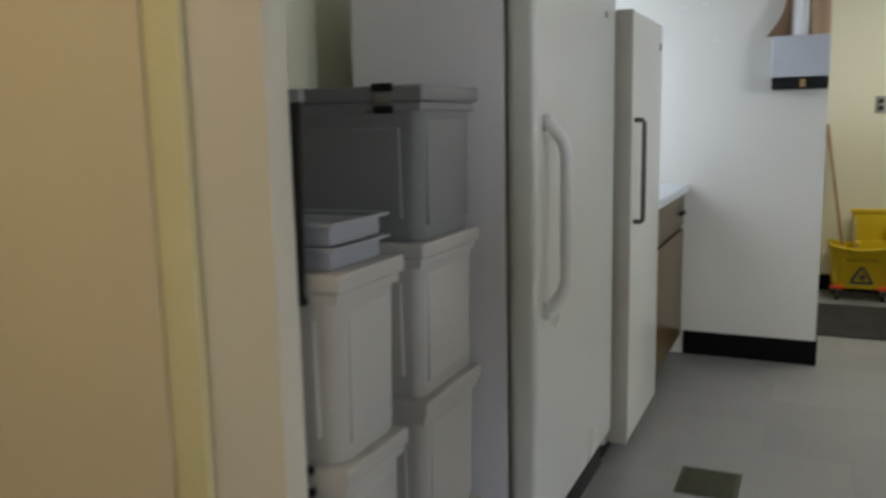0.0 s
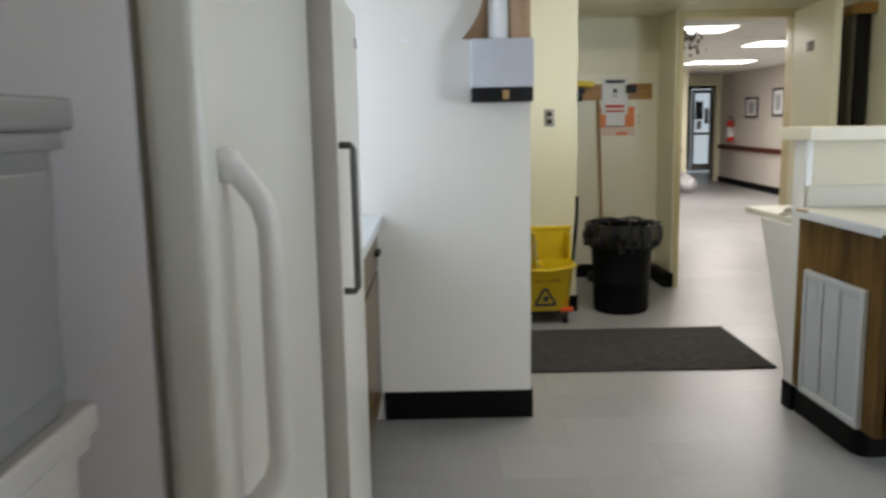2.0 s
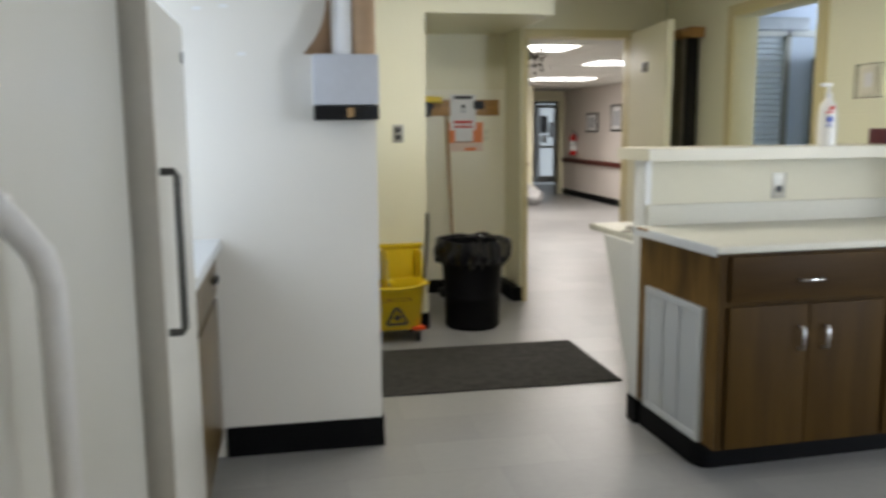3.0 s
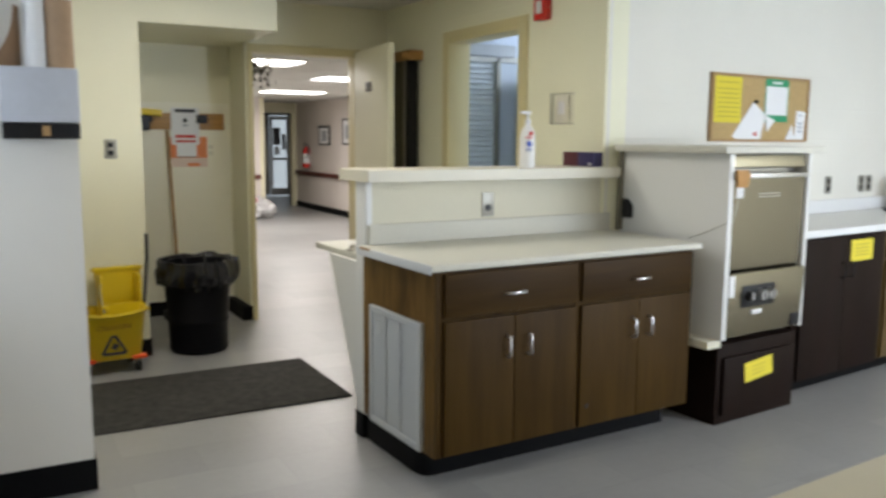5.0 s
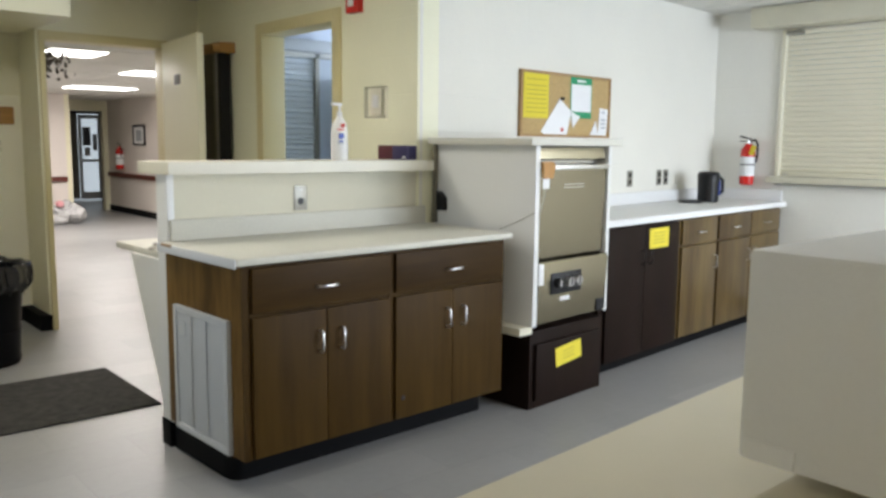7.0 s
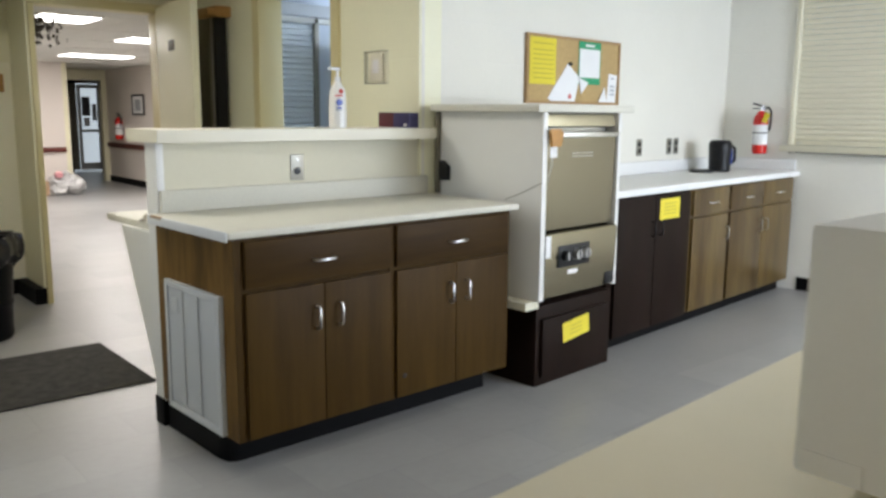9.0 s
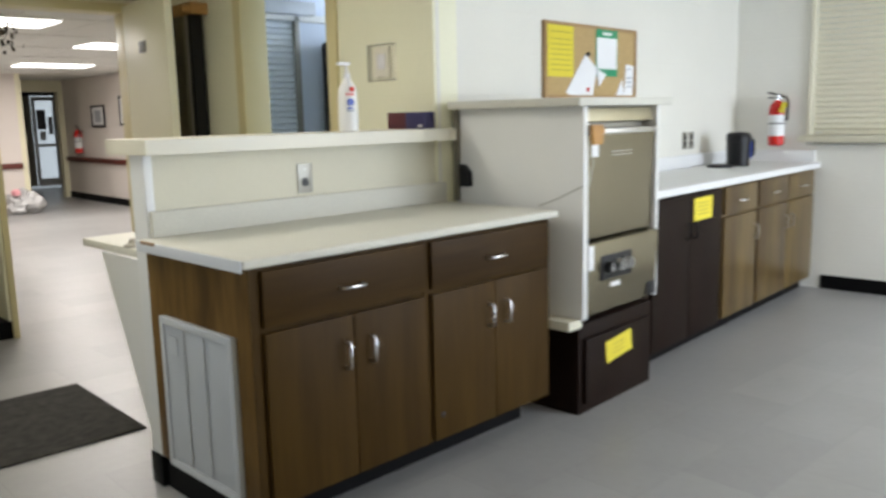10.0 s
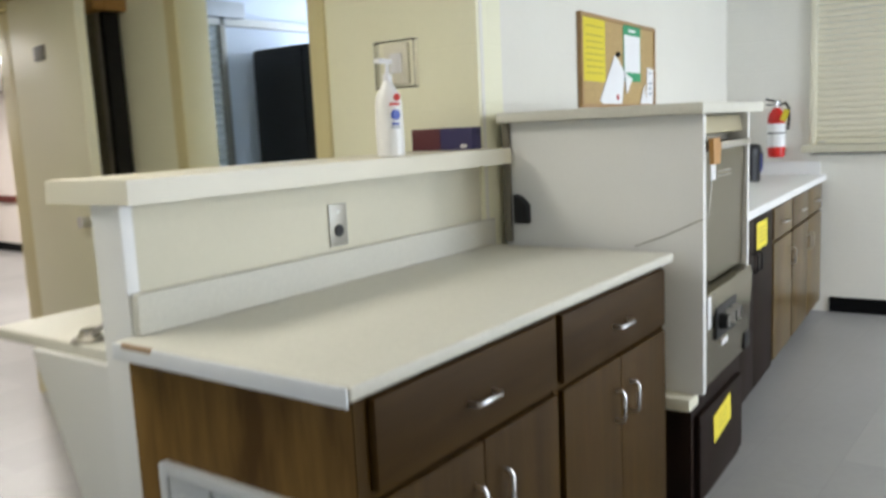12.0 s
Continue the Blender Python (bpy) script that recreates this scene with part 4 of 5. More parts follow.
sheet("yellow printed notice on the cork", 2.262, 2.512, 1.497, 1.765, PAPERY, [(0.12, 0.9, k, k + 0.025, INKY) for k in (0.12, 0.22, 0.32, 0.42, 0.52, 0.62, 0.72, 0.86)])
sheet("green bordered white notice", 2.745, 2.985, 1.507, 1.77, PAPERG, [(0.04, 0.96, 0.16, 0.82, PAPER), (0.3, 0.7, 0.88, 0.93, PAPER)])
sp_ = thing("pinned_paper", "white paper pinned up as a pointed flap", "paper", (2.6, 0.67, 1.385), RUNB)
part("sheet", prism([(2.438, 1.416), (2.51, 1.387), (2.709, 1.387), (2.759, 1.548), (2.632, 1.625)], -0.002, "y", 0.6735), PAPER, sp_, smooth=False)
part("fold", prism([(2.748, 1.548), (2.853, 1.518), (2.775, 1.446)], -0.0035, "y", 0.6715), PAPER, sp_, smooth=False)
part("print", rod((2.659, 0.671, 1.431), (2.659, 0.6695, 1.431), 0.014), INKR, sp_)
part("pin", rod((2.648, 0.671, 1.625), (2.648, 0.655, 1.625), 0.011), BLACKP, sp_)
s3 = thing("pinned_paper", "white leaflet pinned at the corner", "paper", (3.063, 0.67, 1.385), RUNB)
part("sheet", box(3.074, 3.174, 0.671, 0.6728, 1.387, 1.579, turn=Matrix.Rotation(radians(5), 4, "Y")), PAPER, s3, smooth=False)
part("sheet", prism([(2.964, 1.387), (3.074, 1.387), (3.041, 1.497)], -0.002, "y", 0.6735), PAPER, s3, smooth=False)
for z, w in ((1.548, 0.03), (1.497, 0.05), (1.472, 0.05), (1.446, 0.045)):
    part("print", box(3.124 - w / 2, 3.124 + w / 2, 0.6695, 0.6706, z, z + 0.012), INKG, s3, smooth=False)

# ---- hatch shutter and east wall things ----
hs = thing("hatch_shutter", "closed cream roll-down hatch shutter", "shutter", (4.77, -0.9, 1.04), RUNH)
part("guide", box(4.73, 4.79, 0.125, 0.158, 1.09, 2.205, 0.004), SHUT, hs)
part("guide", box(4.73, 4.79, -1.948, -1.915, 1.09, 2.205, 0.004), SHUT, hs)
part("bottom_rail", box(4.755, 4.785, -1.913, 0.123, 1.091, 1.125, 0.004), SHUT, hs)
part("latch", box(4.775, 4.755, 0.06, 0.11, 1.10, 1.115, 0.002), CHROME, hs)
part("bracket", box(4.70, 4.75, 0.0, 0.12, 2.165, 2.195, 0.003), STEELP, hs)
part("head_rail", box(4.735, 4.785, -1.912, 0.123, 2.196, 2.206, 0.002), SHUT, hs)
part("seal", box(4.752, 4.786, -1.912, 0.122, 1.0885, 1.0905), INKG2, hs)
shp = [(0, 0), (-0.006, 0.004), (-0.013, 0.014), (-0.014, 0.024), (-0.008, 0.034), (0.0, 0.037), (0.006, 0.034), (0.004, 0.018), (0.006, 0.003)]
sb = bmesh.new()
rings = [[sb.verts.new((4.77 + a, y, z)) for a, z in shp] for y in (-1.912, 0.122)]
for k in range(len(shp)):
    n = (k + 1) % len(shp)
    sb.faces.new((rings[0][k], rings[1][k], rings[1][n], rings[0][n]))
sb.faces.new(rings[0])
sb.faces.new(rings[1][::-1])
bmesh.ops.recalc_face_normals(sb, faces=sb.faces)
s0 = part("slat", sb, SHUT, hs)
s0.location.z = 1.127
for k in range(1, 28):
    o = new("slat", s0.data)
    o.parent, o.location = hs, (0, 0, 1.127 + 0.0386 * k)
solo("hatch_ledge", box(4.67, 4.89, -2.0, 0.20, 1.042, 1.088, 0.006), IVORY, "cream painted ledge under the hatch", "ledge", RUNH, at=(4.77, -0.9, 1.042))
solo("valance", box(4.53, 4.749, -2.2, 0.33, 2.215, CEIL - 0.026, 0.006), IVORY, "cream boxed shutter housing over the hatch", "valance", RUNH, at=(4.63, -0.9, 2.215))
extinguisher(RUNB @ pose(4.715, 0.349, 1.034, 0, 0, -90), 0.34, "red fire extinguisher with yellow tag on the wall", True)

# ---- things on the window wall ----
fp = thing("folding_panel", "dark olive folded panel hung from a wooden bracket", "folding panel", (2.68, 7.0, 0.9))
part("panel", box(2.60, 2.70, 6.81, 7.10, 0.92, 1.955, 0.006), OLIVE, fp)
part("panel", box(2.62, 2.70, 6.74, 6.785, 0.92, 1.96, 0.004), BLACKP, fp)
part("edge_strip", box(2.61, 2.70, 6.788, 6.806, 0.92, 1.955, 0.002), STEELP, fp)
part("bracket", box(2.60, 2.719, 6.69, 7.05, 1.957, 2.03, 0.008), OAKRAIL, fp, "brown wooden bracket")
part("peg", rod((2.60, 6.72, 1.985), (2.55, 6.72, 1.985), 0.028, 0.022), OAKRAIL, fp)
al = thing("alarm_box", "red fire alarm box", "alarm", (2.71, 5.17, 2.06))
part("body", box(2.675, 2.7195, 5.115, 5.235, 2.065, 2.26, 0.006), RED, al)
part("lens", box(2.665, 2.6745, 5.15, 5.20, 2.10, 2.17, 0.004), WHITEP, al)
ic = thing("intercom", "ivory wall plate under a clear guard", "intercom", (2.71, 4.97, 1.56))
part("plate", box(2.70, 2.7195, 4.92, 5.03, 1.49, 1.635, 0.006), IVORY, ic)
part("dial", box(2.695, 2.6995, 4.945, 5.0, 1.53, 1.60, 0.004), WHITEP, ic)
gg = part("guard", boxes((2.69, 2.693, 4.88, 5.07, 1.475, 1.645), (2.693, 2.7195, 4.88, 4.884, 1.475, 1.645), (2.693, 2.7195, 5.066, 5.07, 1.475, 1.645), (2.693, 2.7195, 4.884, 5.066, 1.641, 1.645), (2.693, 2.7195, 4.884, 5.066, 1.475, 1.479)), CLEAR, ic, "clear plastic guard")
gg.visible_shadow = False

# ---- alcove ----
outlet("light_switch", "steel light switch plate", pose(0.525, 6.58, 1.31), dark=True)
outlet("light_switch", "ivory switch plate in the alcove", pose(1.40, 7.76, 1.285), plate=IVORY)
rl = thing("tool_rail", "oak wall rail with black tool clips", "rail", (1.1, 7.75, 1.5))
part("board", box(0.72, 1.503, 7.74, 7.7595, 1.44, 1.565, 0.003), OAKRAIL, rl)
for x in (0.92, 1.33):
    part("clip", box(x - 0.04, x + 0.04, 7.70, 7.739, 1.49, 1.555, 0.006), BLACKP, rl)
bs = thing("scrub_brush", "black and yellow brush head hung on the rail", "brush", (0.82, 7.68, 1.45))
part("bristles", box(0.72, 0.93, 7.62, 7.695, 1.43, 1.545, 0.015), BLACKP, bs)
part("block", box(0.70, 1.02, 7.62, 7.70, 1.547, 1.595, 0.012, turn=Matrix.Rotation(radians(4), 4, "Y")), YELLOW, bs)
nb = thing("safety_notice", "white notice with black head and red bars", "notice", (1.185, 7.735, 1.3), Matrix.Translation((0.02, 0, 0.025)))
part("sheet", box(1.08, 1.29, 7.732, 7.735, 1.30, 1.58), PAPER, nb, smooth=False)
for a, b, c, d, m in ((1.11, 1.26, 1.545, 1.57, INK), (1.11, 1.26, 1.352, 1.375, INKR), (1.11, 1.26, 1.318, 1.335, INKR), (1.165, 1.205, 1.44, 1.455, INKG), (1.17, 1.20, 1.47, 1.50, INK)):
    part("print", box(a, b, 7.7305, 7.7317, c, d), m, nb, smooth=False)
no = thing("safety_notice", "orange and pink notice under the white one", "notice", (1.2, 7.75, 1.13), Matrix.Translation((0.02, 0, 0.025)))
part("sheet", box(1.07, 1.35, 7.753, 7.757, 1.19, 1.36), PAPERO, no, smooth=False)
part("sheet", box(1.08, 1.35, 7.749, 7.7525, 1.13, 1.20), PAPERP, no, smooth=False)
part("print", box(1.12, 1.27, 7.7505, 7.7525, 1.21, 1.30), PAPER, no, smooth=False)
for a, b, c, d, m in ((1.12, 1.27, 1.203, 1.209, INK), (1.2, 1.29, 1.135, 1.16, PAPERO)):
    part("print", box(a, b, 7.747, 7.7487, c, d), m, no, smooth=False)
mp_ = thing("mop", "tan wooden mop handle leaning in the alcove", "mop", (1.1, 7.66, 0))
part("handle", rod((1.10, 7.60, 0.06), (1.07, 7.735, 1.44), 0.012), OAKF, mp_)
part("head", box(0.98, 1.22, 7.55, 7.66, 0.001, 0.07, 0.012), BLACKP, mp_)
bd = thing("dust_pan", "blue and white long dustpan hung in the alcove", "dustpan", (0.86, 7.6, 1.0))
part("pan", box(0.76, 0.86, 7.55, 7.60, 1.02, 1.21, 0.006), mat("blue_plastic", (0.03, 0.12, 0.45), 0.4), bd)
part("handle", rod((0.80, 7.58, 1.21), (0.80, 7.735, 1.47), 0.01), WHITEP, bd)
can = thing("rubbish_bin", "round black rubbish bin with a black bag folded over its rim", "bin", (1.02, 6.60, 0))
C = (1.02, 6.60, 0)
part("body", turned([(0.17, 0.001), (0.18, 0.012), (0.186, 0.04), (0.182, 0.05), (0.190, 0.20), (0.194, 0.205), (0.194, 0.225), (0.191, 0.23), (0.212, 0.56), (0.218, 0.585), (0.20, 0.585), (0.165, 0.03)], C, 40), BINBLACK, can)
bagm = turned([(0.195, 0.42), (0.204, 0.50), (0.208, 0.57), (0.224, 0.604), (0.240, 0.606), (0.250, 0.575), (0.250, 0.53), (0.245, 0.49), (0.236, 0.455), (0.225, 0.45), (0.221, 0.50)], C, 96, wobble=0.10)
for v in bagm.verts:
    ang = math.atan2(v.co.y - C[1], v.co.x - C[0])
    fold = 0.010 * math.sin(ang * 17 + 3 * noise.noise((ang, 0.3, v.co.z * 6))) + 0.016 * noise.noise((math.cos(ang) * 5, math.sin(ang) * 5, v.co.z * 9))
    v.co.x += fold * math.cos(ang)
    v.co.y += fold * math.sin(ang)
    v.co.z += 0.018 * noise.noise((math.cos(ang) * 3, math.sin(ang) * 3, 7.0))
part("bag", bagm, BAG, can, "shiny black bin bag")

# mop bucket with wringer
BK = pose(0.44, 6.36, 0, 0, 0, 4)
bu = thing("mop_bucket", "yellow mop bucket on castors with a wringer and caution sign", "bucket", (0, 0, 0), BK)
hull = bmesh.new()
levels = [(0.085, 0.150, 0.125), (0.10, 0.165, 0.135), (0.33, 0.195, 0.16), (0.345, 0.205, 0.17), (0.36, 0.20, 0.165), (0.345, 0.185, 0.15), (0.12, 0.15, 0.12)]
rr = []
for z, hx, hy in levels:
    ring = []
    for n in range(32):
        a = 2 * math.pi * n / 32
        k = 0.35
        cx, cy = math.copysign(abs(math.cos(a)) ** k, math.cos(a)), math.copysign(abs(math.sin(a)) ** k, math.sin(a))
        lift = 0.035 * (cx ** 2) * (1 if z > 0.3 else 0)
        ring.append(hull.verts.new((cx * hx, cy * hy, z + lift)))
    rr.append(ring)
for a, c in zip(rr, rr[1:]):
    for n in range(32):
        hull.faces.new((a[n], a[(n + 1) % 32], c[(n + 1) % 32], c[n]))
hull.faces.new(rr[0][::-1])
hull.faces.new(rr[-1])
part("tub", hull, YELLOW, bu)
part("rim", tube([(-0.20, -0.165, 0.385), (-0.1, -0.172, 0.362), (0, -0.174, 0.355), (0.1, -0.172, 0.362), (0.20, -0.165, 0.385)], 0.011), YELLOW, bu)
wr = part("wringer", prism([(-0.02, 0.30), (0.19, 0.30), (0.225, 0.585), (-0.045, 0.60)], 0.02, "y", 0.13), YELLOW, bu)
part("wringer_front", prism([(0.0, 0.30), (0.17, 0.30), (0.185, 0.40), (-0.01, 0.40)], 0.016, "y", -0.02), YELLOW, wr)
part("wringer_side", box(0.185, 0.20, 0.0, 0.13, 0.30, 0.56, 0.004), YELLOW, wr)
part("wringer_side", box(-0.035, -0.02, 0.0, 0.13, 0.30, 0.56, 0.004), YELLOW, wr)
part("wringer_lip", box(-0.055, 0.235, 0.118, 0.155, 0.575, 0.60, 0.006), YELLOW, wr)
part("lever", tube([(0.215, 0.03, 0.34), (0.235, 0.05, 0.50), (0.25, 0.06, 0.66), (0.252, 0.06, 0.80)], 0.011), BLACKP, bu, "black wringer lever")
part("bail", tube([(-0.04, -0.13, 0.37), (-0.045, -0.05, 0.48), (-0.02, 0.05, 0.55)], 0.005), STEELP, bu)
part("float", turned([(0.012, 0), (0.022, 0.012), (0.022, 0.03), (0.01, 0.04)], (-0.03, -0.10, 0.37), 14), YELLOW, bu)
for x, y in ((-0.14, -0.11), (0.14, -0.11), (-0.14, 0.11), (0.14, 0.11)):
    cs = part("castor", rod((x - 0.012, y, 0.034), (x + 0.012, y, 0.034), 0.033, seg=20), BLACKP, bu)
    part("fork", box(x - 0.018, x + 0.018, y - 0.012, y + 0.012, 0.05, 0.09, 0.003), STEELP, cs)
part("bumper", box(0.10, 0.185, -0.15, -0.09, 0.082, 0.104, 0.006), ORANGE, bu, "orange corner bumper")
part("bumper", box(-0.185, -0.10, -0.15, -0.09, 0.082, 0.104, 0.006), ORANGE, bu)
fm = Matrix.Translation((0.0, -0.1585, 0.275)) @ Matrix.Rotation(radians(-6.2), 4, "X")
lettering("CAUTION", 0.042, fm, INKB, "caution_lettering", bu)
tri = bmesh.new()
outer, inner = [(-0.062, 0.125), (0.062, 0.125), (0.072, 0.14), (0.012, 0.245), (-0.012, 0.245), (-0.072, 0.14)], [(-0.045, 0.142), (0.045, 0.142), (0.05, 0.147), (0.004, 0.225), (-0.004, 0.225), (-0.05, 0.147)]
vo, vi = [tri.verts.new((a, 0, z - 0.18)) for a, z in outer], [tri.verts.new((a, 0, z - 0.18)) for a, z in inner]
for k in range(6):
    n = (k + 1) % 6
    tri.faces.new((vo[k], vo[n], vi[n], vi[k]))
bmesh.ops.transform(tri, matrix=Matrix.Translation((0.0, -0.1565, 0.18)) @ Matrix.Rotation(radians(-6.2), 4, "X"), verts=tri.verts)
part("warning_triangle", tri, INK, bu, smooth=False)
part("warning_mark", box(-0.012, 0.02, -0.155, -0.152, 0.155, 0.19, turn=Matrix.Rotation(radians(30), 4, "Y")), INK, bu)
mh = thing("mop", "mop with a dark wooden handle standing in the bucket", "mop", (0.30, 6.36, 0.13))
part("handle", rod((0.36, 6.36, 0.16), (0.20, 6.56, 1.18), 0.011), OAKF, mh)
part("head", box(0.30, 0.42, 6.32, 6.40, 0.125, 0.20, 0.02), PAPER, mh)

# ---- floor mat, floor grate ----
mt = box(-0.33, 1.525, 5.215, 6.06, 0.0005, 0.010, 0.003)
solo("door_mat", mt, MATM, "charcoal ribbed carpet mat on the floor", "mat", at=(0.59, 5.64, 0))
fg = thing("floor_grate", "small olive metal floor register", "grate", (-0.15, 3.0, 0))
part("plate", box(-0.255, -0.05, 2.89, 3.11, 0.0, 0.005, 0.001), GRATE, fg)
for k in range(9):
    part("bar", box(-0.24, -0.065, 2.905 + 0.0225 * k, 2.917 + 0.0225 * k, 0.005, 0.0085), GRATE, fg)

# ---- towel dispenser on the partition ----
td = thing("towel_dispenser", "pale grey towel dispenser with a black base band", "dispenser", (0.05, 4.53, 1.38))
part("cover", box(-0.076, 0.175, 4.455, 4.5985, 1.435, 1.627, 0.008), DIS, td)
part("base_band", box(-0.074, 0.173, 4.458, 4.598, 1.378, 1.434, 0.005), BLACKP, td)
part("lock", box(0.05, 0.075, 4.449, 4.4575, 1.388, 1.425, 0.002), OAKF, td)
for x, r, h, m, lb_ in ((0.045, 0.036, 0.24, PAPER, "white paper roll standing on the dispenser"), (0.125, 0.046, 0.24, KRAFT, "brown paper roll standing on the dispenser")):
    pr = thing("paper_roll", lb_, "paper roll", (x, 4.535, 1.6275), group="rolls on the dispenser")
    part("roll", turned([(r, 0), (r, h), (0.018, h), (0.018, h - 0.02)], (x, 4.535, 1.6276), 28), m, pr)
pk = bmesh.new()
for k in range(9):
    f = k / 8
    pk.verts.new((-0.02 - 0.09 * (1 - f) ** 2.2, 4.50, 1.629 + 0.21 * f))
    pk.verts.new((0.0, 4.56, 1.629 + 0.21 * f))
pk.verts.ensure_lookup_table()
for k in range(8):
    pk.faces.new([pk.verts[i] for i in (2 * k, 2 * k + 1, 2 * k + 3, 2 * k + 2)])
bmesh.ops.solidify(pk, geom=pk.faces[:], thickness=0.004)
solo("paper_towel", pk, KRAFT, "brown folded paper towel flaring on the dispenser", "paper towel", at=(-0.02, 4.53, 1.628))
for x, z in ((-0.52, 1.80), (-0.42, 1.81), (-0.36, 1.63)):
    solo("tape_scrap", box(x, x + 0.03, 4.5975, 4.5995, z, z + 0.012), PAPER, "scrap of clear tape on the partition", "tape", smooth=False)

solo("soap_box", box(-0.145, -0.08, 4.55, 4.599, 1.86, 2.02, 0.006), INKG, "small grey wall box above the dispenser", "wall box", at=(-0.11, 4.58, 1.86))

# ---- side counter between freezer and partition ----
sc = thing("base_cabinet", "brown oak base cabinet beside the freezer", "cabinet", (-0.8, 4.2, 0))
part("body", box(-1.19, -0.50, 3.72, 4.598, 0.1, 0.874), WOODL, sc)
part("door", box(-0.4995, -0.48, 3.74, 4.57, 0.11, 0.68, 0.005), WOODL, sc)
dr = part("drawer", box(-0.4995, -0.48, 3.74, 4.57, 0.70, 0.862, 0.005), WOODL, sc)
part("handle", box(-0.479, -0.46, 4.40, 4.5, 0.765, 0.785, 0.004), BLACKP, dr)
part("toe_kick", box(-1.19, -0.56, 3.72, 4.598, 0.001, 0.099), BLACKBASE, sc)
w3 = thing("worktop", "white laminate worktop beside the freezer", "worktop", (-0.8, 4.2, 0.875))
part("slab", box(-1.198, -0.455, 3.71, 4.599, 0.8755, 0.915, 0.006), LAMWHITE, w3)
part("backsplash", box(-1.198, -1.172, 3.71, 4.599, 0.9155, 1.0, 0.004), LAMWHITE, w3)
ws = thing("window_2", "white side window over the counter", "window", (-1.28, 4.12, 1.1), **S)
for r in ((-1.36, -1.19, 3.65, 3.70, 1.1, 2.05), (-1.36, -1.19, 4.55, 4.599, 1.1, 2.05), (-1.36, -1.19, 3.70, 4.55, 2.0, 2.05), (-1.36, -1.19, 3.70, 4.55, 1.1, 1.14)):
    part("frame", box(*r), WHITEP, ws)
wp = part("pane", box(-1.30, -1.295, 3.70, 4.55, 1.14, 2.0), GLASS, ws)
wp.visible_shadow = False
wb = thing("window_3", "wide white back window", "window", (4.7, -1.08, 0.85), **S)
for r in ((3.1, 3.16, -1.16, -0.99, 0.85, 2.15), (6.24, 6.3, -1.16, -0.99, 0.85, 2.15), (4.67, 4.73, -1.16, -0.99, 0.91, 2.09), (3.16, 6.24, -1.16, -0.99, 0.85, 0.91), (3.16, 6.24, -1.16, -0.99, 2.09, 2.15)):
    part("frame", box(*r), WHITEP, wb)
for a, b in ((3.16, 4.67), (4.73, 6.24)):
    p_ = part("pane", box(a, b, -1.08, -1.075, 0.91, 2.09), GLASS, wb)
    p_.visible_shadow = False

# ---- fridge and freezer ----
f1 = thing("fridge", "tall white textured fridge with a white bow handle", "fridge", (-0.8, 2.6, 0))
part("body", box(-1.03, -0.589, 2.16, 3.035, 0.06, 1.70, 0.012), FRIDGE_DAYLIT, f1)
part("gasket", box(-0.5885, -0.579, 2.17, 3.025, 0.16, 1.695), GASKET, f1, smooth=False)
d1 = part("door", box(-0.5785, -0.503, 2.155, 3.037, 0.13, 1.705, 0.02, seg=4), FRIDGE, f1)
part("handle", tube(arch((-0.503, 2.222, 0.75), (-0.503, 2.222, 1.275), (0.06, 0, 0), 16), 0.017, 12), WHITEP, d1, "white plastic bow handle")
for z in (0.768, 1.257):
    part("handle_foot", box(-0.5035, -0.478, 2.206, 2.238, z - 0.022, z + 0.022, 0.010, seg=3), WHITEP, d1)
part("foot_grille", box(-0.575, -0.535, 2.165, 3.02, 0.001, 0.125, 0.004), BLACKP, f1)
part("badge", box(-0.5035, -0.500, 2.875, 2.905, 1.585, 1.605, 0.001), STEELP, d1)
for y in (2.2, 2.95):
    part("foot", box(-1.01, -0.96, y, y + 0.05, 0, 0.06), BLACKP, f1)
f2 = thing("freezer", "white upright freezer with a dark bar handle", "freezer", (-0.8, 3.36, 0))
part("body", box(-1.15, -0.535, 3.075, 3.665, 0.05, 1.625, 0.01), FRIDGE2, f2)
part("gasket", box(-0.5345, -0.525, 3.08, 3.66, 0.09, 1.62), GASKET, f2, smooth=False)
d2 = part("door", box(-0.5245, -0.455, 3.08, 3.668, 0.07, 1.63, 0.008), FRIDGE2, f2)
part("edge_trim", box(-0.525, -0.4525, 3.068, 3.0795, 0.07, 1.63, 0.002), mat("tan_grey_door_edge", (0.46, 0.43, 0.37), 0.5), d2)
part("handle", tube([(-0.455, 3.135, 1.255), (-0.428, 3.135, 1.255), (-0.421, 3.135, 1.245), (-0.421, 3.135, 0.903), (-0.428, 3.135, 0.893), (-0.455, 3.135, 0.893)], 0.009), mat("dark_grey_metal", (0.10, 0.10, 0.095), 0.35, 0.7), d2, "dark grey bar handle")
part("badge", box(-0.4545, -0.452, 3.61, 3.635, 1.525, 1.555, 0.001), INK, d2)
part("base", box(-1.1, -0.545, 3.08, 3.66, 0.001, 0.049), BLACKP, f2)

# ---- storage bins by the entrance ----


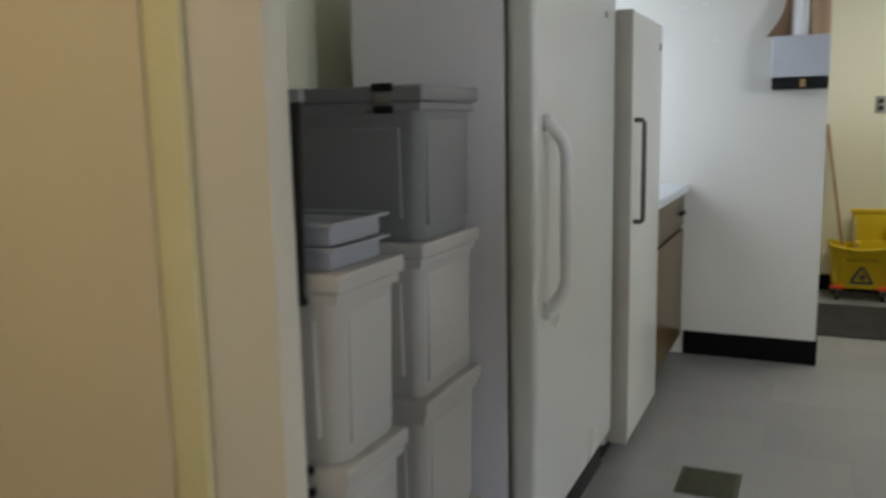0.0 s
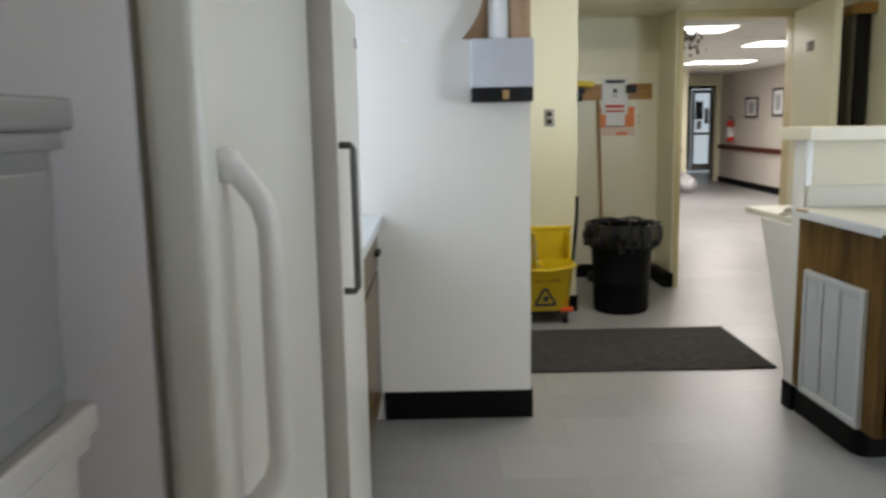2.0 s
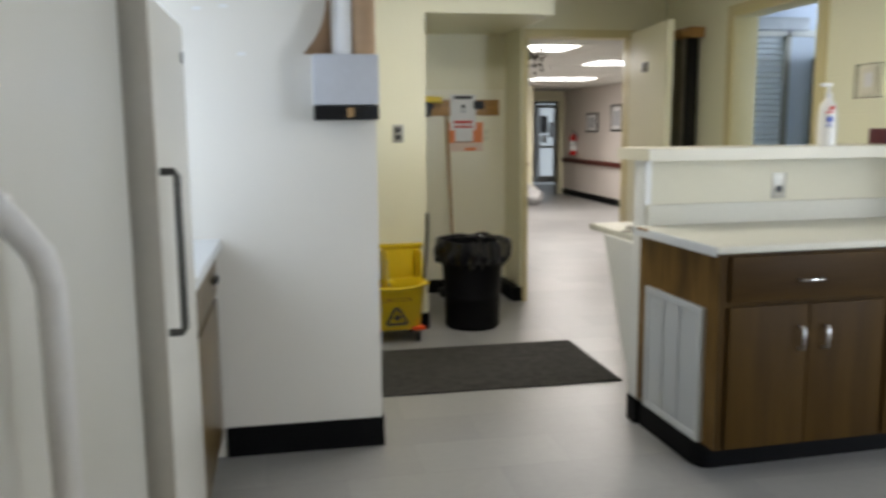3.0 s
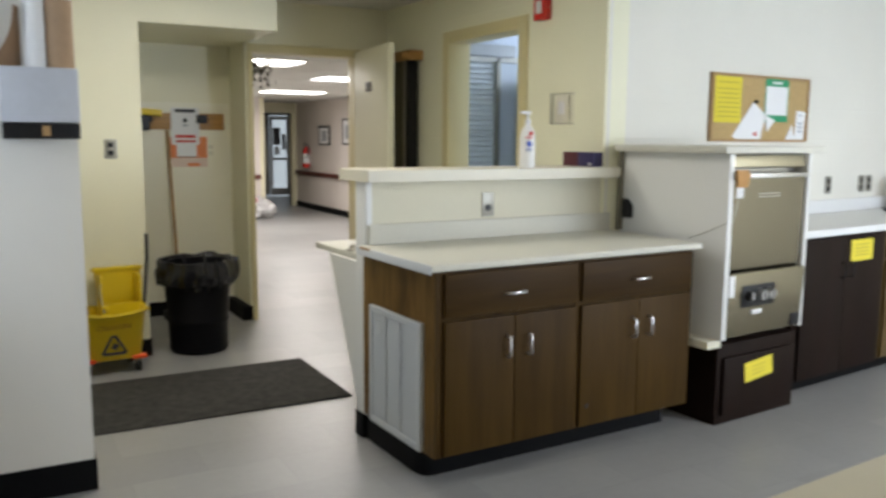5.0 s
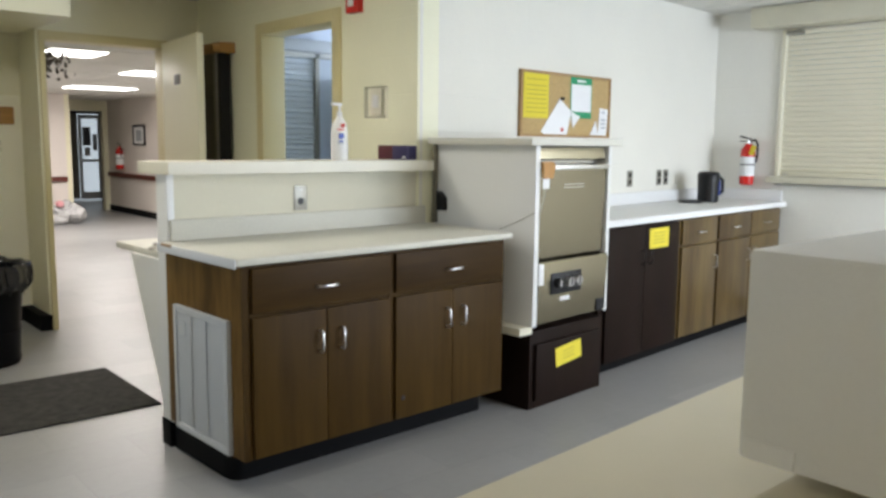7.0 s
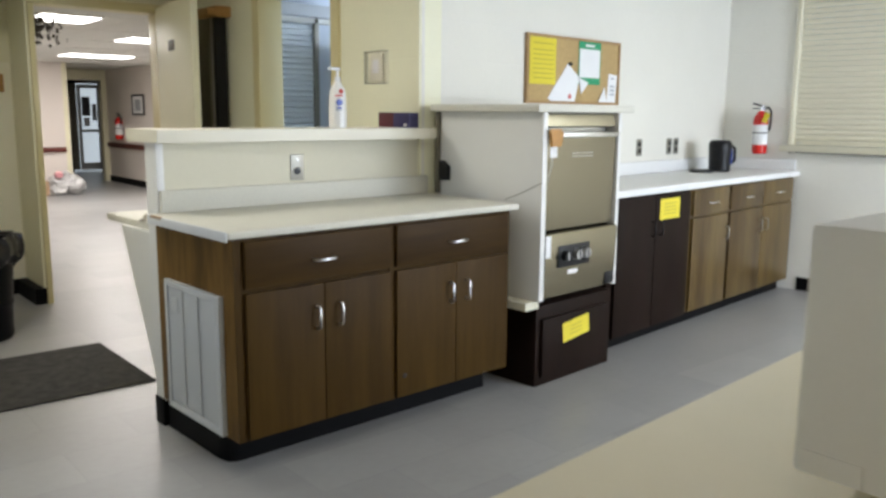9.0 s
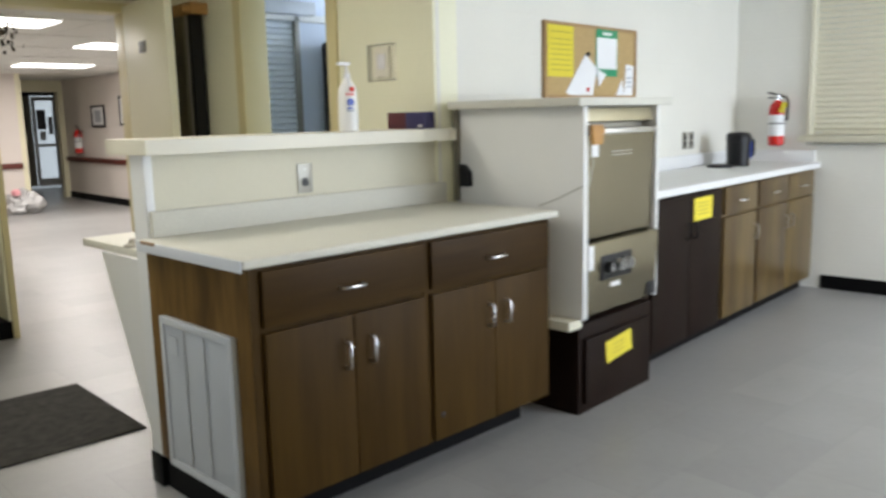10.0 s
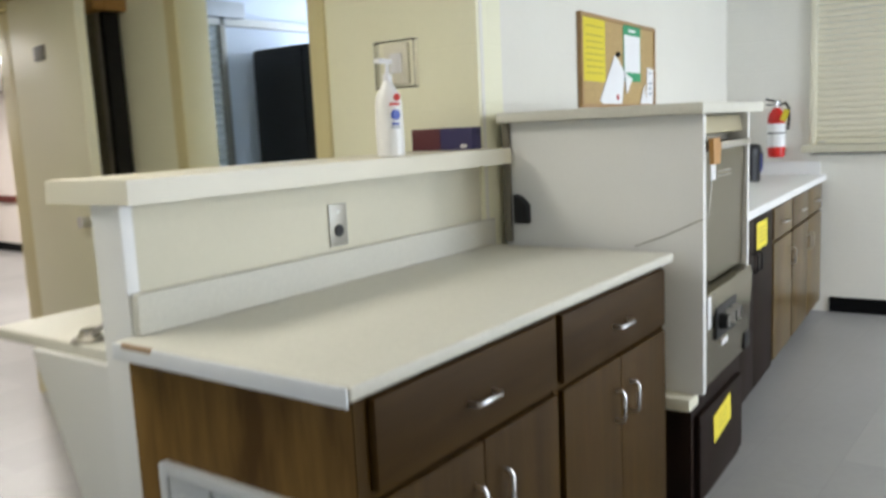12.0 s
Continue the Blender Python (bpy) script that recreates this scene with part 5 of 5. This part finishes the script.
def storage_bin(x0, x1, y0, y1, z0, z1, material, label, latch=True, ribs=True):
    s = thing("storage_bin", label, "storage bin", ((x0 + x1) / 2, (y0 + y1) / 2, z0), group="stacked storage bins")
    h, ins = z1 - z0, 0.014
    b = bmesh.new()
    rows = ((z0 + 0.001, ins), (z0 + 0.012, ins * 0.7), (z1 - 0.05, 0.004), (z1 - 0.034, 0.0))
    rings = []
    for z, i in rows:
        ring = []
        for cx, cy, a0 in ((x1 - i, y1 - i, 0), (x0 + i, y1 - i, 90), (x0 + i, y0 + i, 180), (x1 - i, y0 + i, 270)):
            sx, sy = (-1 if a0 in (0, 270) else 1), (-1 if a0 in (0, 90) else 1)
            for k in range(5):
                a = radians(a0 + 22.5 * k)
                ring.append(b.verts.new((cx + sx * 0.03 + 0.03 * math.cos(a), cy + sy * 0.03 + 0.03 * math.sin(a), z)))
        rings.append(ring)
    for a, c in zip(rings, rings[1:]):
        for n in range(20):
            b.faces.new((a[n], a[(n + 1) % 20], c[(n + 1) % 20], c[n]))
    b.faces.new(rings[0][::-1])
    b.faces.new(rings[-1])
    part("tub", b, material, s)
    part("lid", box(x0 - 0.006, x1 + 0.008, y0 - 0.006, y1 + 0.006, z1 - 0.033, z1, 0.006, seg=3), material, s)
    if ribs:
        ym = (y0 + y1) / 2
        yy = (y1 - y0) / 2 - 0.038
        part("raised_panel", box(x0 + 0.06, x1 - 0.05, y0 + 0.001, y0 + 0.02, z0 + 0.05, z1 - 0.085, 0.004, seg=3), material, s)
        part("rim_band", box(x0 + 0.001, x1 - 0.0005, y0 + 0.0005, y1 - 0.0005, z1 - 0.052, z1 - 0.0335, 0.003), material, s)
        part("raised_panel", box(x1 - 0.03, x1 - 0.003, ym - yy, ym + yy, z0 + 0.035, z1 - 0.07, 0.004, seg=3), material, s)
    if latch:
        xm = x1 - 0.08
        l = part("latch", box(xm - 0.024, xm + 0.024, y0 - 0.014, y0 - 0.0065, z1 - 0.012, z1 + 0.005, 0.003), BLACKP, s, "black snap latch")
        part("hook", box(xm - 0.018, xm + 0.018, y0 - 0.012, y0 - 0.0065, z1 - 0.034, z1 - 0.016, 0.003), STEELP, l)
        part("clasp", box(xm - 0.021, xm + 0.021, y0 - 0.012, y0 + 0.002, z1 - 0.056, z1 - 0.040, 0.004), BLACKP, l)
    return s


PG = "pale grey plastic storage bin with lid, stacked"
for z0, z1 in ((0.0, 0.335), (0.3355, 0.6755), (0.676, 1.020)):
    storage_bin(-1.04, -0.580, 1.325, 1.55, z0, z1, BINW, PG)
for z0, z1 in ((0.0, 0.335), (0.3355, 0.6755), (0.676, 1.018)):
    storage_bin(-1.04, -0.600, 1.685, 1.985, z0, z1, BINW, PG, latch=False)
storage_bin(-1.02, -0.594, 1.685, 1.975, 1.0185, 1.342, BING, "mid-grey plastic storage bin on top of the stack")
for z in (1.0205, 1.0625):
    t_ = thing("plastic_tray", "blue-grey plastic tray in a stack of two", "tray", (-0.75, 1.43, z), group="stacked trays")
    part("tray", box(-0.95, -0.602, 1.345, 1.52, z, z + 0.034, 0.008), TRAYM, t_)
    part("rim", boxes((-0.96, -0.588, 1.332, 1.344, z + 0.035, z + 0.0415), (-0.96, -0.588, 1.521, 1.533, z + 0.035, z + 0.0415), (-0.96, -0.948, 1.344, 1.521, z + 0.035, z + 0.0415), (-0.60, -0.588, 1.344, 1.521, z + 0.035, z + 0.0415), bevel=0.003), TRAYM, t_)
dp = thing("spare_lid", "dark grey bin lid standing on edge behind the wall end", "lid", (-0.72, 1.32, 0.99))
part("lid", box(-0.83, -0.628, 1.3035, 1.312, 0.98, 1.315, 0.003, turn=Matrix.Rotation(radians(2), 4, "Y")), BLACKP, dp)
part("rim", box(-0.83, -0.622, 1.3025, 1.320, 1.303, 1.325, 0.004), BING, dp, "grey lid rim")

# ---- worktable with an appliance, passed on the way ----
wtb = thing("work_table", "cream laminate work table", "table", (1.5, 1.6, 0), Matrix.Translation((0.69, 1.954, 0)) @ Matrix.Rotation(radians(4.2), 4, "Z") @ Matrix.Translation((-0.69, -1.954, 0)))
part("tabletop", box(0.40, 2.6, 1.15, 1.956, 0.862, 0.90, 0.006), TABLE, wtb)
for x in (0.50, 2.5):
    for y in (1.2, 1.87):
        part("leg", box(x, x + 0.04, y, y + 0.04, 0.0005, 0.862), STEELP, wtb)
part("rail", boxes((0.54, 2.5, 1.87, 1.89, 0.80, 0.8615)), STEELP, wtb)
solo("chopping_board", box(0.815, 1.35, 1.20, 1.655, 0.9005, 0.955, 0.008), TABLE, "thick cream block under the microwave", "board", at=(1.0, 1.5, 0.9))
ap = thing("microwave_oven", "grey-white microwave oven on the work table", "microwave", (1.05, 1.45, 0.9555))
part("case", box(0.847, 1.34, 1.225, 1.693, 0.980, 1.226, 0.008), APPL, ap)
part("side_plate", box(0.8445, 0.8468, 1.625, 1.685, 0.984, 1.006), APPL, ap)
for x in (0.95, 1.25):
    for y in (1.265, 1.535):
        part("foot", rod((x, y, 0.9555), (x, y, 0.981), 0.018), BLACKP, ap)

# kitchen ceiling fittings, out of view; the last two are added
for lx, ly in ((0.95, 5.2), (1.9, 2.75), (5.0, 0.7)):
    kl = thing("ceiling_light", "recessed fluorescent ceiling panel, lit, out of view", "ceiling light", (lx, ly, CEIL), group="kitchen ceiling lights")
    part("frame", boxes((lx - 0.6, lx + 0.6, ly - 0.3, ly + 0.3, CEIL - 0.012, CEIL - 0.006)), GRIDM, kl)
    part("diffuser", box(lx - 0.57, lx + 0.57, ly - 0.27, ly + 0.27, CEIL - 0.019, CEIL - 0.0125), KGLOW, kl)
